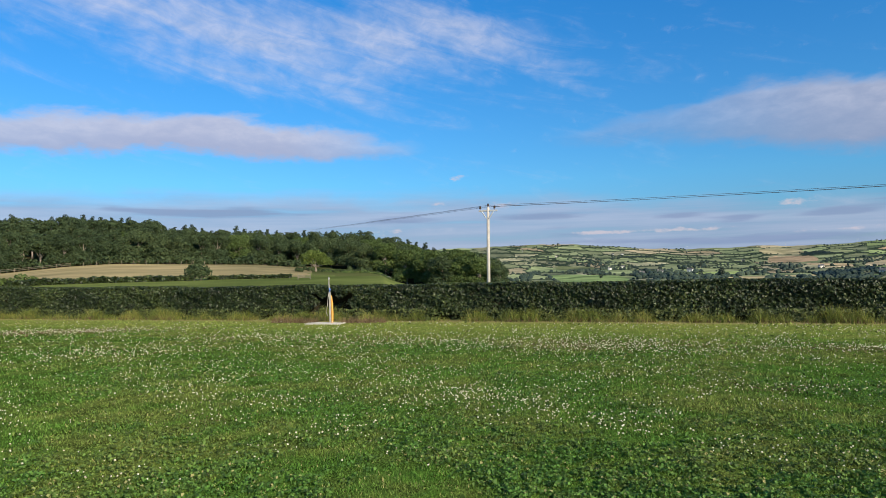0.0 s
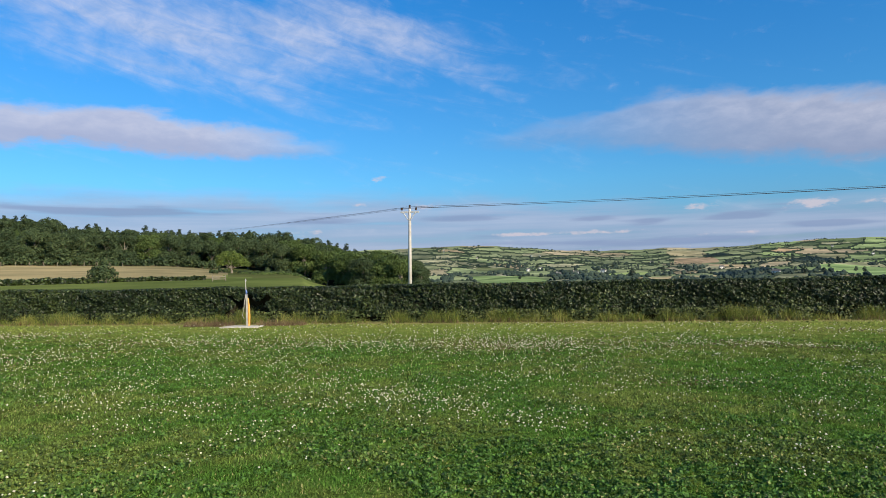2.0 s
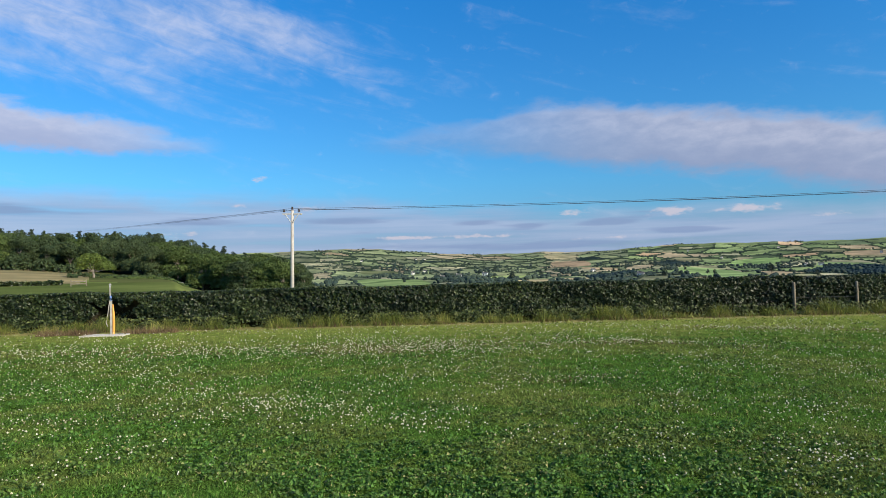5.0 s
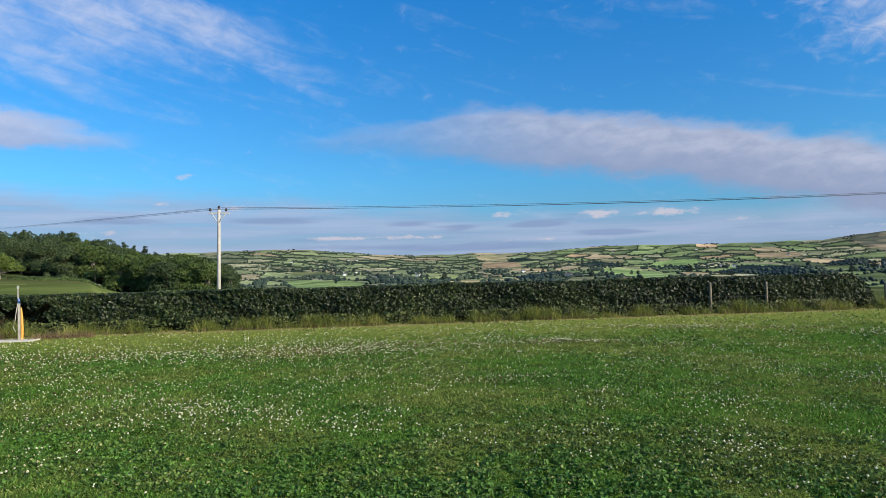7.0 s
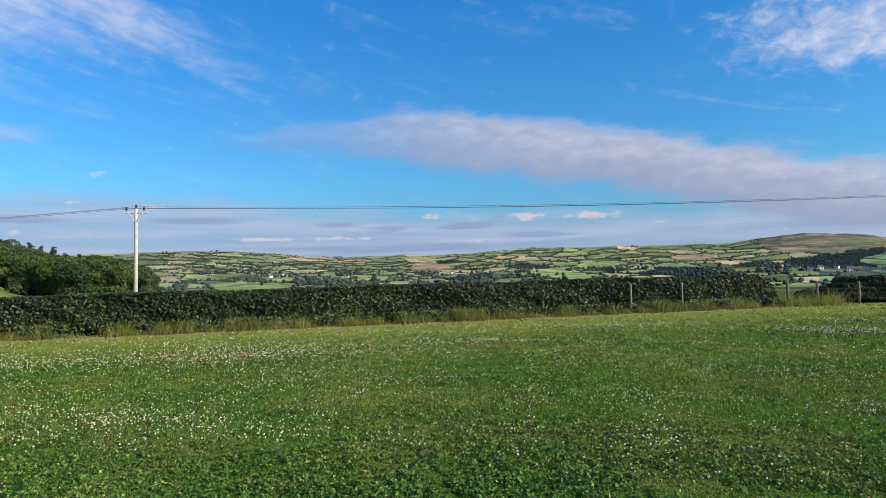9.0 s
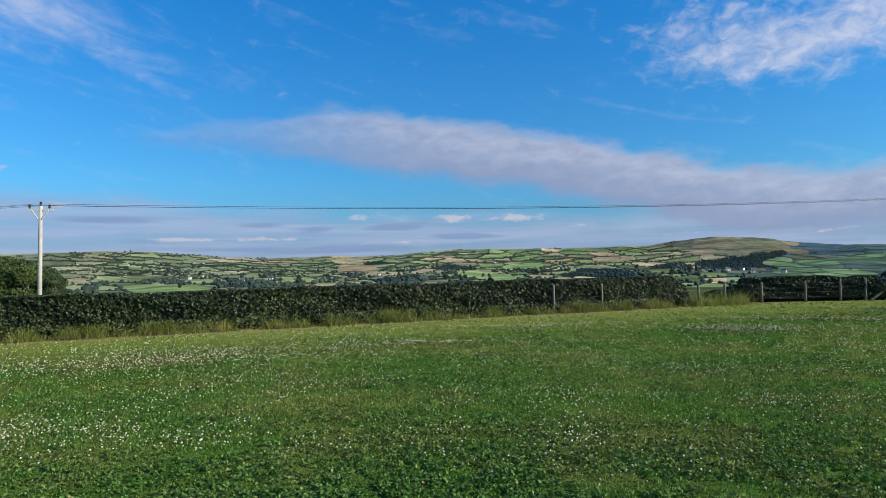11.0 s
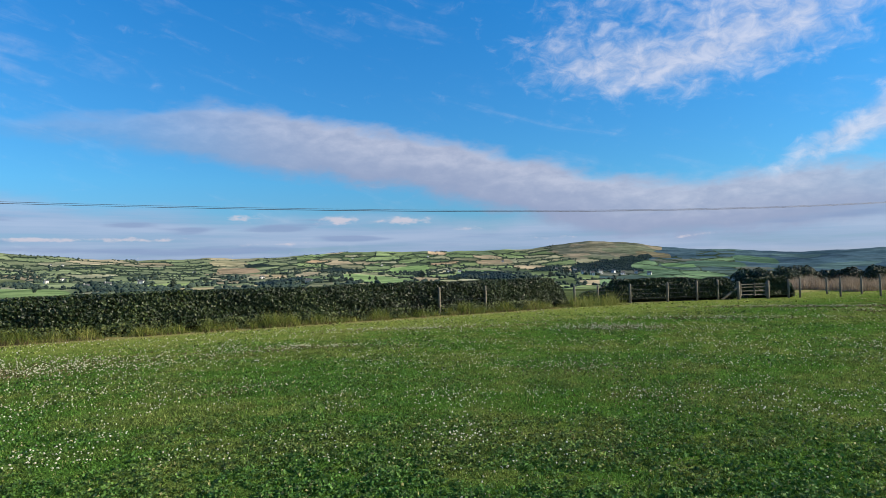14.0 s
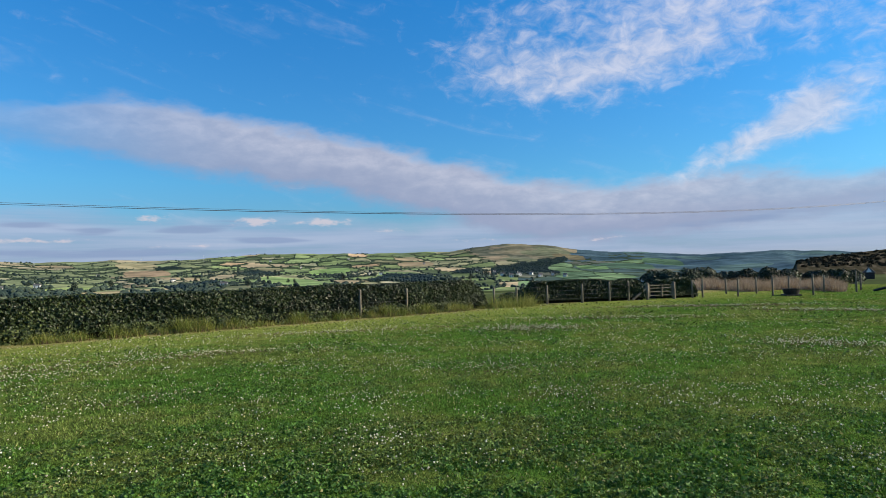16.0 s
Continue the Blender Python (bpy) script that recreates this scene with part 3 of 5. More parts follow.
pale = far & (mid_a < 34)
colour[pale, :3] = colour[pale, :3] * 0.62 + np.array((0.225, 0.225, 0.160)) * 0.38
colour[verge, :3] = (0.036, 0.054, 0.036)
own = np.where(far, own_field(mid_a, mid_el), -1)
for i, c in enumerate(CROPS):
    colour[own == i, :3] = c[5]
wooded = far & is_wood(mid_a, mid_el, who)
# ground under far woods, bluish with the same painted haze
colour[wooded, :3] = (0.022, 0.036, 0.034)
close = ~far
edge_d = lawn_edge(mid_a)
wood_d = curve(WOOD_NEAR, mid_a)
colour[close, :3] = (0.150, 0.180, 0.056)
colour[close & (mid_a > 50), :3] = (0.070, 0.088, 0.040)
stub = close & (mid_a < -12.4 + 0.012 * (mid_d - 120) + 0.2 * np.sin(mid_d * 0.2)) & (mid_d > 122) & (mid_d < wood_d + 4)
colour[stub, :3] = (0.310, 0.250, 0.135)
bank = close & (mid_a >= -11.8) & (mid_a < 8) & (mid_d > 122 + 5 * np.sin(mid_a)) & (mid_d < wood_d + 4)
colour[bank, :3] = (0.110, 0.122, 0.046)
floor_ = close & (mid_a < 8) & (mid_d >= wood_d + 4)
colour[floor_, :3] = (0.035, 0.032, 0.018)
quarry_f = close & (mid_a > 82.6) & (mid_d > 80)
rocky = np.sin(mid_a * 6.1 + mid_d * 0.11) * np.sin(mid_d * 0.07 - mid_a * 2.3)
colour[quarry_f, :3] = np.where(rocky[quarry_f, None] > 0.45, (0.090, 0.075, 0.058), (0.048, 0.042, 0.028))
colour[:, 3] = np.where(mid_d < edge_d, 0.0, 1.0)
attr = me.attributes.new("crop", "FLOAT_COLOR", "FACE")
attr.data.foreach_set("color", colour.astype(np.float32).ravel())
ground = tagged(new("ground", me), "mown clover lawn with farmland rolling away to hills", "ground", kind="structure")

# ---- helpers for things ----
def thing(name, m, label, category, group="", kind=""):
    ob = new(name)
    ob.empty_display_size = 0.2
    ob.matrix_basis = m
    return tagged(ob, label, category, group, kind)


def part(name, bm, mat, parent, label="", smooth=False):
    """One mesh object under a thing or a part; bm is a bmesh or a ready mesh."""
    if isinstance(bm, bmesh.types.BMesh):
        me = bpy.data.meshes.new(name)
        bm.to_mesh(me)
        bm.free()
        me.materials.append(mat)
        if smooth:
            me.polygons.foreach_set("use_smooth", np.full(len(me.polygons), True))
    else:
        me = bm
    ob = new(name, me)
    ob.parent = parent
    if label:
        ob["label"] = label
    return ob


def tube(bm, points, radii, sides=8, cap=True):
    """A tapered round bar through points."""
    rings = []
    points = [Vector(p) for p in points]
    for i, p in enumerate(points):
        d = (points[min(i + 1, len(points) - 1)] - points[max(i - 1, 0)]).normalized()
        u = d.orthogonal().normalized() if abs(d.z) > 0.99 else d.cross(Vector((0, 0, 1))).normalized()
        w = d.cross(u)
        rings.append([bm.verts.new(p + radii[i] * (math.cos(a) * u + math.sin(a) * w)) for a in (2 * math.pi * k / sides for k in range(sides))])
    for r0, r1 in zip(rings, rings[1:]):
        for k in range(sides):
            bm.faces.new((r0[k], r0[(k + 1) % sides], r1[(k + 1) % sides], r1[k]))
    if cap:
        bm.faces.new(rings[0][::-1])
        bm.faces.new(rings[-1])
    return bm


def box(bm, x0, y0, z0, x1, y1, z1, bevel=0.0):
    r = bmesh.ops.create_cube(bm, size=1.0)
    for v in r["verts"]:
        v.co = Vector(((x0 + x1) / 2 + v.co.x * (x1 - x0), (y0 + y1) / 2 + v.co.y * (y1 - y0), (z0 + z1) / 2 + v.co.z * (z1 - z0)))
    if bevel:
        es = {e for v in r["verts"] for e in v.link_edges}
        bmesh.ops.bevel(bm, geom=list(es), offset=bevel, segments=2, affect="EDGES")
    return bm


def leaf_quads(centres, normals, size, gen, aspect=1.6, droop=0.5, corners=4):
    """Small bent leaves: two triangles each, facing roughly along the normals."""
    n = len(centres)
    nr = normals + gen.normal(0, droop, (n, 3))
    nr /= np.linalg.norm(nr, axis=1)[:, None] + 1e-9
    t = gen.normal(0, 1, (n, 3))
    u = np.cross(nr, t)
    u /= np.linalg.norm(u, axis=1)[:, None] + 1e-9
    w = np.cross(nr, u)
    s = (size * gen.uniform(0.6, 1.4, n))[:, None] if np.isscalar(size) else (size * gen.uniform(0.6, 1.4, n))[:, None]
    v = np.stack([centres - u * s * 0.5 * aspect, centres - w * s * 0.5 + nr * s * 0.15, centres + u * s * 0.5 * aspect, centres + w * s * 0.5 + nr * s * 0.15], 1)
    v = v[:, :corners]
    return v.reshape(-1, 3), np.arange(corners * n).reshape(n, corners)


# ---- hedge between the lawn and the fields ----
def clipped_hedge(a, b, tall, deep, count, label, end_taper=1.5, wild=0.0, hole=-99.0):
    length = (b - a).length
    along = (b - a).normalized()
    out = Vector((-along.y, along.x))
    g = np.random.default_rng(int(abs(a.x * 100)) + 3)
    s = g.uniform(0, length, count)

    def wave(x, k):
        return 0.5 * np.sin(x * 0.9 + k) + 0.3 * np.sin(x * 2.3 + 2 * k) + 0.2 * np.sin(x * 5.1 + 3 * k)
    top = tall + 0.035 * wave(s, 1.0) + 0.17 * np.clip(1 - s / 17, 0, 1) * (length > 20) + wild * wave(s * 1.7, 4.0)
    top *= np.clip(np.sqrt(np.minimum(s, length - s) / end_taper) + 0.30, 0, 1)
    face = g.uniform(0, 1, count)
    q = np.zeros((count, 2))
    nrm = np.zeros((count, 3))
    front, crown = face < 0.58, (face >= 0.58) & (face < 0.9)
    rear = face >= 0.9
    zf = g.uniform(0.10, 1.0, count) ** 0.85
    hollow = np.abs(s - hole) < 0.75 + 0.2 * np.sin(zf * 9)
    bulge = 0.10 * wave(s + 3 * zf, 2.0) + 0.05 * np.sin(s * 17 + 5 * np.sin(zf * 9)) * np.sin(zf * 21 + 3 * np.sin(s * 6)) + 0.05 * np.sin(zf * 3.1) + 0.10 * (1 - zf)
    q[:, 0] = np.where(front, -bulge + g.exponential(0.05, count), np.where(rear, deep, g.uniform(0, deep, count)))
    q[:, 1] = np.where(crown, top - g.exponential(0.03, count) + 0.015, zf * top)
    rim = 0.14
    t = np.clip((q[:, 1] - (top - rim)) / rim, 0, 1)
    q[:, 0] = np.where(front, q[:, 0] + rim * (1 - np.sqrt(np.maximum(1 - t * t, 0))), q[:, 0])
    nrm[:, 0] = np.where(front, -1, np.where(rear, 1, 0))
    nrm[:, 2] = np.where(crown, 1, 0.25)
    xs = a.x + along.x * s + out.x * q[:, 0]
    ys = a.y + along.y * s + out.y * q[:, 0]
    base = np.zeros(count)
    hidden = hollow & (q[:, 1] < 0.80 + 0.1 * np.sin(s * 9)) & (q[:, 0] < 0.45)
    xs, ys = np.where(hidden, xs + out.x * 0.5, xs), np.where(hidden, ys + out.y * 0.5, ys)
    c = np.stack([xs, ys, base + q[:, 1]], 1)
    nw = np.stack([out.x * nrm[:, 0], out.y * nrm[:, 0], nrm[:, 2]], 1)
    ob = thing("hedge", Matrix.Identity(4), label, "hedge")
    v, f = leaf_quads(c, nw, 0.052, g, 1.45, 0.8)
    part("foliage", mesh_of("foliage", v, f, M_hedge), M_hedge, ob)
    # plain hull behind the leaves; the hedge's inner shade is its near-black colour
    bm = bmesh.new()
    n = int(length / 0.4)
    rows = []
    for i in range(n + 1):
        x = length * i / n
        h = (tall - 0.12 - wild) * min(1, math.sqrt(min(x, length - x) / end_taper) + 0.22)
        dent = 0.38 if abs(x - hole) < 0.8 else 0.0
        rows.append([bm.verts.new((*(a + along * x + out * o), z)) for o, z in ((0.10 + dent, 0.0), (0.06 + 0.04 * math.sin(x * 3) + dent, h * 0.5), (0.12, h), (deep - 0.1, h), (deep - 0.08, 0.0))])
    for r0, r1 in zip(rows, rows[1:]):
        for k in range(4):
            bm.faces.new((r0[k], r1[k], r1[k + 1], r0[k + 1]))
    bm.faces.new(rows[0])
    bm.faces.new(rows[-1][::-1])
    part("twig_core", bm, M_hedge_core, ob, "near-black hull standing for the shade inside the hedge")
    return ob


clipped_hedge(HEDGE_A + HEDGE_OUT * 0.25, HEDGE_B + HEDGE_OUT * 0.25, 1.10, 1.1, 150000, "long clipped evergreen hedge with long grass at its foot", hole=23.3)


# ---- trees ----
def blob_leaves(lobes, count, size, gen, inner=0.25, corners=4):
    """Leaf clumps scattered over the outside of overlapping lobes (centre, radii)."""
    vol = np.array([r[0] * r[1] + r[0] * r[2] for c, r in lobes])
    pick = gen.choice(len(lobes), count, p=vol / vol.sum())
    d = gen.normal(0, 1, (count, 3))
    d /= np.linalg.norm(d, axis=1)[:, None]
    d[:, 2] = np.where(d[:, 2] < -0.45, -d[:, 2], d[:, 2])
    C = np.array([c for c, r in lobes])[pick]
    Rr = np.array([r for c, r in lobes])[pick]
    k = 1 - inner * gen.uniform(0, 1, count) ** 2 + 0.12 * np.sin(d[:, 0] * 7 + pick) * np.cos(d[:, 1] * 6 + d[:, 2] * 5)
    return leaf_quads(C + d * Rr * k[:, None], d, size, gen, 1.3, 0.55, corners)


def broadleaf(seed, tall, spread, mat, leaves, leaf, stem=0.28, bare=0.06):
    """A spreading tree: tapered trunk, limbs into the crown, crown of lobes with gaps."""
    g = np.random.default_rng(seed)
    ob = thing("tree", Matrix.Identity(4), "broadleaved tree in full summer leaf", "tree")
    crown_lo = tall * bare
    lobes = []
    for i in range(15):
        a, r = g.uniform(0, 6.28), spread * math.sqrt(g.uniform(0.02, 0.8)) * 0.62
        h = crown_lo + (tall - crown_lo) * g.uniform(0.10, 0.88)
        k = spread * g.uniform(0.30, 0.50) * (1.15 - 0.45 * (h - crown_lo) / (tall - crown_lo))
        r *= 1.1 - 0.35 * (h - crown_lo) / (tall - crown_lo)
        lobes.append(((r * math.cos(a), r * math.sin(a), h), (k, k, k * g.uniform(0.65, 0.9))))
    lobes.append(((0, 0, tall - spread * 0.34), (spread * 0.42, spread * 0.42, spread * 0.34)))
    bm = bmesh.new()
    lean = Vector((g.uniform(-0.4, 0.4), g.uniform(-0.4, 0.4), 0))
    tube(bm, [(0, 0, -0.4), lean * 0.4 + Vector((0, 0, tall * 0.25)), lean + Vector((0, 0, tall * 0.6)), lean + Vector((0, 0, tall * 0.85))], [stem * 1.3, stem, stem * 0.55, 0.05], 7)
    for c, r in lobes[:7]:
        base = lean * 0.6 + Vector((0, 0, max(tall * 0.18, c[2] * 0.5)))
        tube(bm, [base, base.lerp(Vector(c), 0.5) + Vector((0, 0, 0.3)), Vector(c)], [stem * 0.5, stem * 0.33, 0.04], 5)
    part("trunk", bm, M_bark, ob)
    v, f = blob_leaves(lobes, leaves, leaf, g, 0.25, 3)
    part("crown", mesh_of("crown", v, f, mat), mat, ob)
    return ob


def conifer(seed, tall, spread, leaves, leaf):
    """A pine: bare lower stem and an uneven, open top of tiers."""
    g = np.random.default_rng(seed)
    ob = thing("tree", Matrix.Identity(4), "dark pine rising over the wood", "tree")
    lobes = []
    for i in range(12):
        h = tall * (0.42 + 0.56 * i / 11)
        k = spread * (1.05 - 0.62 * i / 11) * g.uniform(0.5, 1.0)
        a = g.uniform(0, 6.28)
        lobes.append(((0.35 * k * math.cos(a), 0.35 * k * math.sin(a), h), (k, k, tall * 0.045)))
    bm = bmesh.new()
    tube(bm, [(0, 0, -0.4), (0.1, 0, tall * 0.5), (0.1, 0.1, tall * 0.98)], [0.24, 0.16, 0.03], 6)
    part("trunk", bm, M_bark, ob)
    v, f = blob_leaves(lobes, leaves, leaf, g, 0.6, 3)
    part("crown", mesh_of("crown", v, f, M_pine), M_pine, ob)
    return ob


def stand(proto, az, d, scale, turn, label=""):
    p = spot(az, d)
    ob = copy_thing(proto, pose(p.x, p.y, p.z, 0, 0, turn))
    ob.scale = (scale, scale, scale * 1.0)
    if label:
        ob["label"] = label
    return ob


def retire(protos):
    for p in protos:
        for o in (*p.children_recursive, p):
            bpy.data.objects.remove(o)


PROTOS = [broadleaf(11, 13.0, 7.4, M_wood_leaf, 6800, 0.58), broadleaf(12, 12.5, 6.8, M_wood_leaf, 6400, 0.56), broadleaf(13, 13.8, 7.8, M_wood_leaf, 7000, 0.58),
          broadleaf(14, 12.0, 6.6, M_fresh_sunlit_leaf, 6200, 0.56), broadleaf(15, 13.0, 6.8, M_wood_leaf, 5400, 0.56, 0.30, 0.34)]
PINES = [conifer(21, 15.5, 3.1, 2000, 0.55), conifer(22, 14.0, 2.8, 1800, 0.55), conifer(23, 14.5, 3.4, 2000, 0.55)]
g = np.random.default_rng(5)
for row in range(6):
    az = -41.0 + g.uniform(0, 1)
    while az < 6.4:
        near = float(curve(WOOD_NEAR, az))
        d = near * (1.0 + 0.056 * row) + g.uniform(-4, 4) + 3
        top_el = float(curve(WOOD_TOP, az))
        z = float(land(az, d))
        room = EYE + d * math.tan(radians(top_el)) - z
        if row == 5 and az < 1:
            proto, nominal = PINES[g.integers(3)], 15.0
        else:
            # past bearing -6 more bright crowns: the wood's sunlit end put into leaf colour
            proto, nominal = PROTOS[int(g.choice(5, p=(0.27, 0.22, 0.23, 0.13, 0.15) if az < -6 else (0.14, 0.12, 0.14, 0.52, 0.08)))], 13.0
        k = g.uniform(0.70, 0.92) if az < -6 else g.uniform(0.85, 1.0)
        if row in (3, 4):
            k = min(1.08, max(0.5, (room - g.uniform(0.3, 2.0)) / nominal))
        if row == 5:
            k = min(1.15, max(0.5, (room + g.uniform(-1.3, 0.8)) / nominal))
        if nominal * k > room + 1.2:
            k = (room + g.uniform(-0.6, 0.7)) / nominal
        if k > 0.3:
            ob = stand(proto, az, d, k, g.uniform(0, 360))
            ob["group"] = "trees of the wood"
        az += math.degrees(((6.2, 7.5, 7.5, 7.5, 7.5, 3.8)[row]) / d) * g.uniform(0.75, 1.25)
# single trees in the fields before the wood
def wind_tree(m):
    """A dome-headed tree on a bare stem, its crown trailing off to one side."""
    g = np.random.default_rng(16)
    ob = thing("tree", m, "round-headed green tree standing alone before the wood", "tree")
    lobes = [((x, g.uniform(-0.8, 0.8), z), (r, r * 1.1, r * 0.85)) for x, z, r in
             ((-2.5, 4.5, 1.6), (-1.2, 5.4, 1.6), (0.3, 5.3, 1.7), (1.7, 4.6, 1.6), (3.0, 3.7, 1.4), (4.0, 2.8, 1.1), (-2.7, 3.3, 1.3), (0.0, 3.7, 2.1), (2.0, 3.1, 1.5))]
    bm = bmesh.new()
    tube(bm, [(0, 0, -0.4), (0.1, 0, 1.2), (0.0, 0, 2.6), (0.2, 0, 4.4)], [0.34, 0.26, 0.20, 0.08], 8)
    for c, r in lobes:
        tube(bm, [(0.05, 0, 2.0), Vector((0.05, 0, 2.2)).lerp(Vector(c), 0.6), c], [0.13, 0.08, 0.03], 5)
    part("trunk", bm, M_bark, ob)
    v, f = blob_leaves(lobes, 5200, 0.34, g, 0.2, 3)
    part("crown", mesh_of("crown", v, f, M_lone), M_lone, ob)
    return ob


M_lone = leafy("sunlit_leaf", (0.045, 0.070, 0.014), (0.090, 0.130, 0.026), (0.150, 0.195, 0.045), 0.65, 0.2, 0.2, 0.2)
p = spot(-11.5, 180, -0.7)
wind_tree(pose(p.x, p.y, p.z, 0, 0, 11.5))
retire(PROTOS + PINES)

# ---- power line ----
def power_pole(m, tall, label):
    ob = thing("power_pole", m, label, "power pole")
    bm = bmesh.new()
    tube(bm, [(0, 0, -0.6), (0, 0, tall * 0.5), (0, 0, tall)], [0.145, 0.125, 0.100], 14)
    part("pole", bm, M_pole, ob, smooth=True)
    bm = bmesh.new()
    box(bm, -0.72, -0.07, tall - 0.32, 0.72, 0.07, tall - 0.20, 0.008)
    arm = part("crossarm", bm, M_steel, ob, "galvanised steel crossarm")
    for s in (-1, 1):
        bm = bmesh.new()
        tube(bm, [(s * 0.10, -0.10, tall - 0.85), (s * 0.48, -0.09, tall - 0.30)], [0.035, 0.035], 6)
        part("brace", bm, M_steel, ob)
    for x in (-0.62, 0.0, 0.50):
        bm = bmesh.new()
        z = tall - 0.20 if x else tall - 0.02
        tube(bm, [(x, 0, z), (x, 0, z + 0.10), (x, 0, z + 0.10), (x, 0, z + 0.16), (x, 0, z + 0.18), (x, 0, z + 0.27), (x, 0, z + 0.30)], [0.02, 0.02, 0.085, 0.085, 0.06, 0.075, 0.03], 10)
        part("insulator", bm, M_porcelain, ob)
    return ob


LINE_AZ, LINE_D = 23.0, 44.6


def on_line(s):
    """Place of the line's middle wire s metres along from its nearest point."""
    a = azel(LINE_AZ) * LINE_D
    d = azel(LINE_AZ + 90)
    return Vector((a.x + d.x * s, a.y + d.y * s, EYE + 4.31 + 4.15e-4 * (s - 7.4) ** 2))


S_A = LINE_D * math.tan(radians(4.05 - LINE_AZ))
top_a = on_line(S_A)
foot_a = height(top_a.x, top_a.y)
power_pole(pose(top_a.x, top_a.y, foot_a, 0, 1.0, -LINE_AZ), top_a.z - foot_a - 0.20, "weathered wooden power pole with three insulators")
S_B = 132.0
top_b = on_line(S_B)
foot_b = height(top_b.x, top_b.y)
power_pole(pose(top_b.x, top_b.y, foot_b, 0, 0, -LINE_AZ), top_b.z - foot_b - 0.20, "weathered wooden power pole of the same line")
across = azel(LINE_AZ + 90)
for off, drop in ((-0.62, 0.10), (0.0, 0.0), (0.50, 0.10)):
    ob = thing("power_line", Matrix.Identity(4), "thin dark overhead power cable", "cable", "power cables")
    lift = Vector((0, 0, -0.06 - drop))
    side = azel(LINE_AZ) * (off * 0.9)
    bm = bmesh.new()
    tube(bm, [on_line(S_A + (S_B - S_A) * k / 40) + side * (k / 40) + across * off * (1 - k / 40) + lift for k in range(41)], [0.012] * 41, 5)
    part("span", bm, M_wire, ob)
    bm = bmesh.new()
    end = spot(-16.0, 300)
    end.z = EYE + 300 * math.tan(radians(3.15))
    start = on_line(S_A) + across * off + lift
    pts = []
    for k in range(31):
        t = k / 30
        p = start.lerp(end + Vector((off, off, 0)), t)
        p.z -= 4 * 0.4 * t * (1 - t)
        pts.append(p)
    tube(bm, pts, [0.010] * 31, 5)
    part("span", bm, M_wire, ob)

# ---- the lawn: grass, clover leaves and clover flowers ----
def lawn_points(count, gen, near=3.0, farthest=45.0, lo=-41.0, hi=93.0):
    """Points on the lawn, thinning out with distance."""
    az = gen.uniform(lo, hi, count)
    e = gen.uniform(math.atan(EYE / farthest), math.atan(EYE / near), count)
    d = EYE / np.tan(e)
    d = np.where(d > lawn_edge(az) - 2.2, gen.uniform(near, near + 7.0, count), d)
    return az, d, np.sin(np.radians(az)) * d, np.cos(np.radians(az)) * d


def blades(x, y, tall, wide, gen, lean=0.5):
    n = len(x)
    a = gen.uniform(0, 6.283, n)
    ux, uy = np.cos(a) * wide * 0.5, np.sin(a) * wide * 0.5
    b = gen.uniform(0, 6.283, n)
    k = tall * gen.uniform(0, lean, n)
    zero = np.zeros(n)
    v = np.stack([np.stack([x - ux, y - uy, zero], 1), np.stack([x + ux, y + uy, zero], 1), np.stack([x + np.cos(b) * k, y + np.sin(b) * k, tall], 1)], 1)
    return v.reshape(-1, 3), np.arange(3 * n).reshape(n, 3)


def patches(x, y, f, k):
    return np.sin(x * f + k) * np.cos(y * f * 1.2 - k) + 0.6 * np.sin(x * f * 2.3 + y * f * 1.7 + 2 * k) + 0.4 * np.sin(x * f * 4.9 - y * f * 4.1 + 3 * k)


def lawn_round(count, gen, reach=7.5):
    """Points of the lawn underfoot and behind the viewer."""
    az = gen.uniform(-180, 180, count)
    d = reach * np.sqrt(gen.uniform(0, 1, count))
    ok = (d < 3.25) | (az < -41) | (az > 93)
    az, d = az[ok], d[ok]
    return az, d, np.sin(np.radians(az)) * d, np.cos(np.radians(az)) * d


def joined(a, b):
    return [np.concatenate(k) for k in zip(a, b)]


g = np.random.default_rng(31)
az, d, x, y = joined(lawn_points(430000, g, 3.2, 45.0), lawn_round(130000, np.random.default_rng(32)))
big = np.maximum(1.0, d / 5.0)
hump = lumps(x * 17 + 500, y * 17 + 500, 21) * 0.50 + lumps(x * 5.5 + 300, y * 5.5 + 300, 22) * 0.30 + lumps(x * 2.1 + 100, y * 2.1 + 100, 23) * 0.20
hump = hump + (0.55 - hump) * np.clip((d - 8) / 10, 0, 0.45)
keep = hump > 0.22 + 0.12 * g.uniform(0, 1, len(x))
x, y, hump, big = x[keep], y[keep], hump[keep], big[keep]
v, f = blades(x, y, 0.010 + 0.062 * g.uniform(0.3, 1.1, len(x)) * np.clip(hump - 0.22, 0, 1) ** 1.3 * np.minimum(big, 1.6), 0.0078 * big, g, 1.2)
turf = tagged(new("turf_blades", mesh_of("turf_blades", v, f, M_grass)), "short mown grass of the lawn", "grass", kind="stuff")
az, d, x, y = joined(lawn_points(320000, g, 3.0, 28.0), lawn_round(90000, np.random.default_rng(33)))
thick = patches(x, y, 0.9, 2.0) + 0.5 * patches(x, y, 3.1, 5.0) + g.normal(0, 0.35, len(x))
hump = lumps(x * 17 + 500, y * 17 + 500, 21) * 0.50 + lumps(x * 5.5 + 300, y * 5.5 + 300, 22) * 0.30 + lumps(x * 2.1 + 100, y * 2.1 + 100, 23) * 0.20
hump = hump + (0.55 - hump) * np.clip((d - 8) / 10, 0, 0.45)
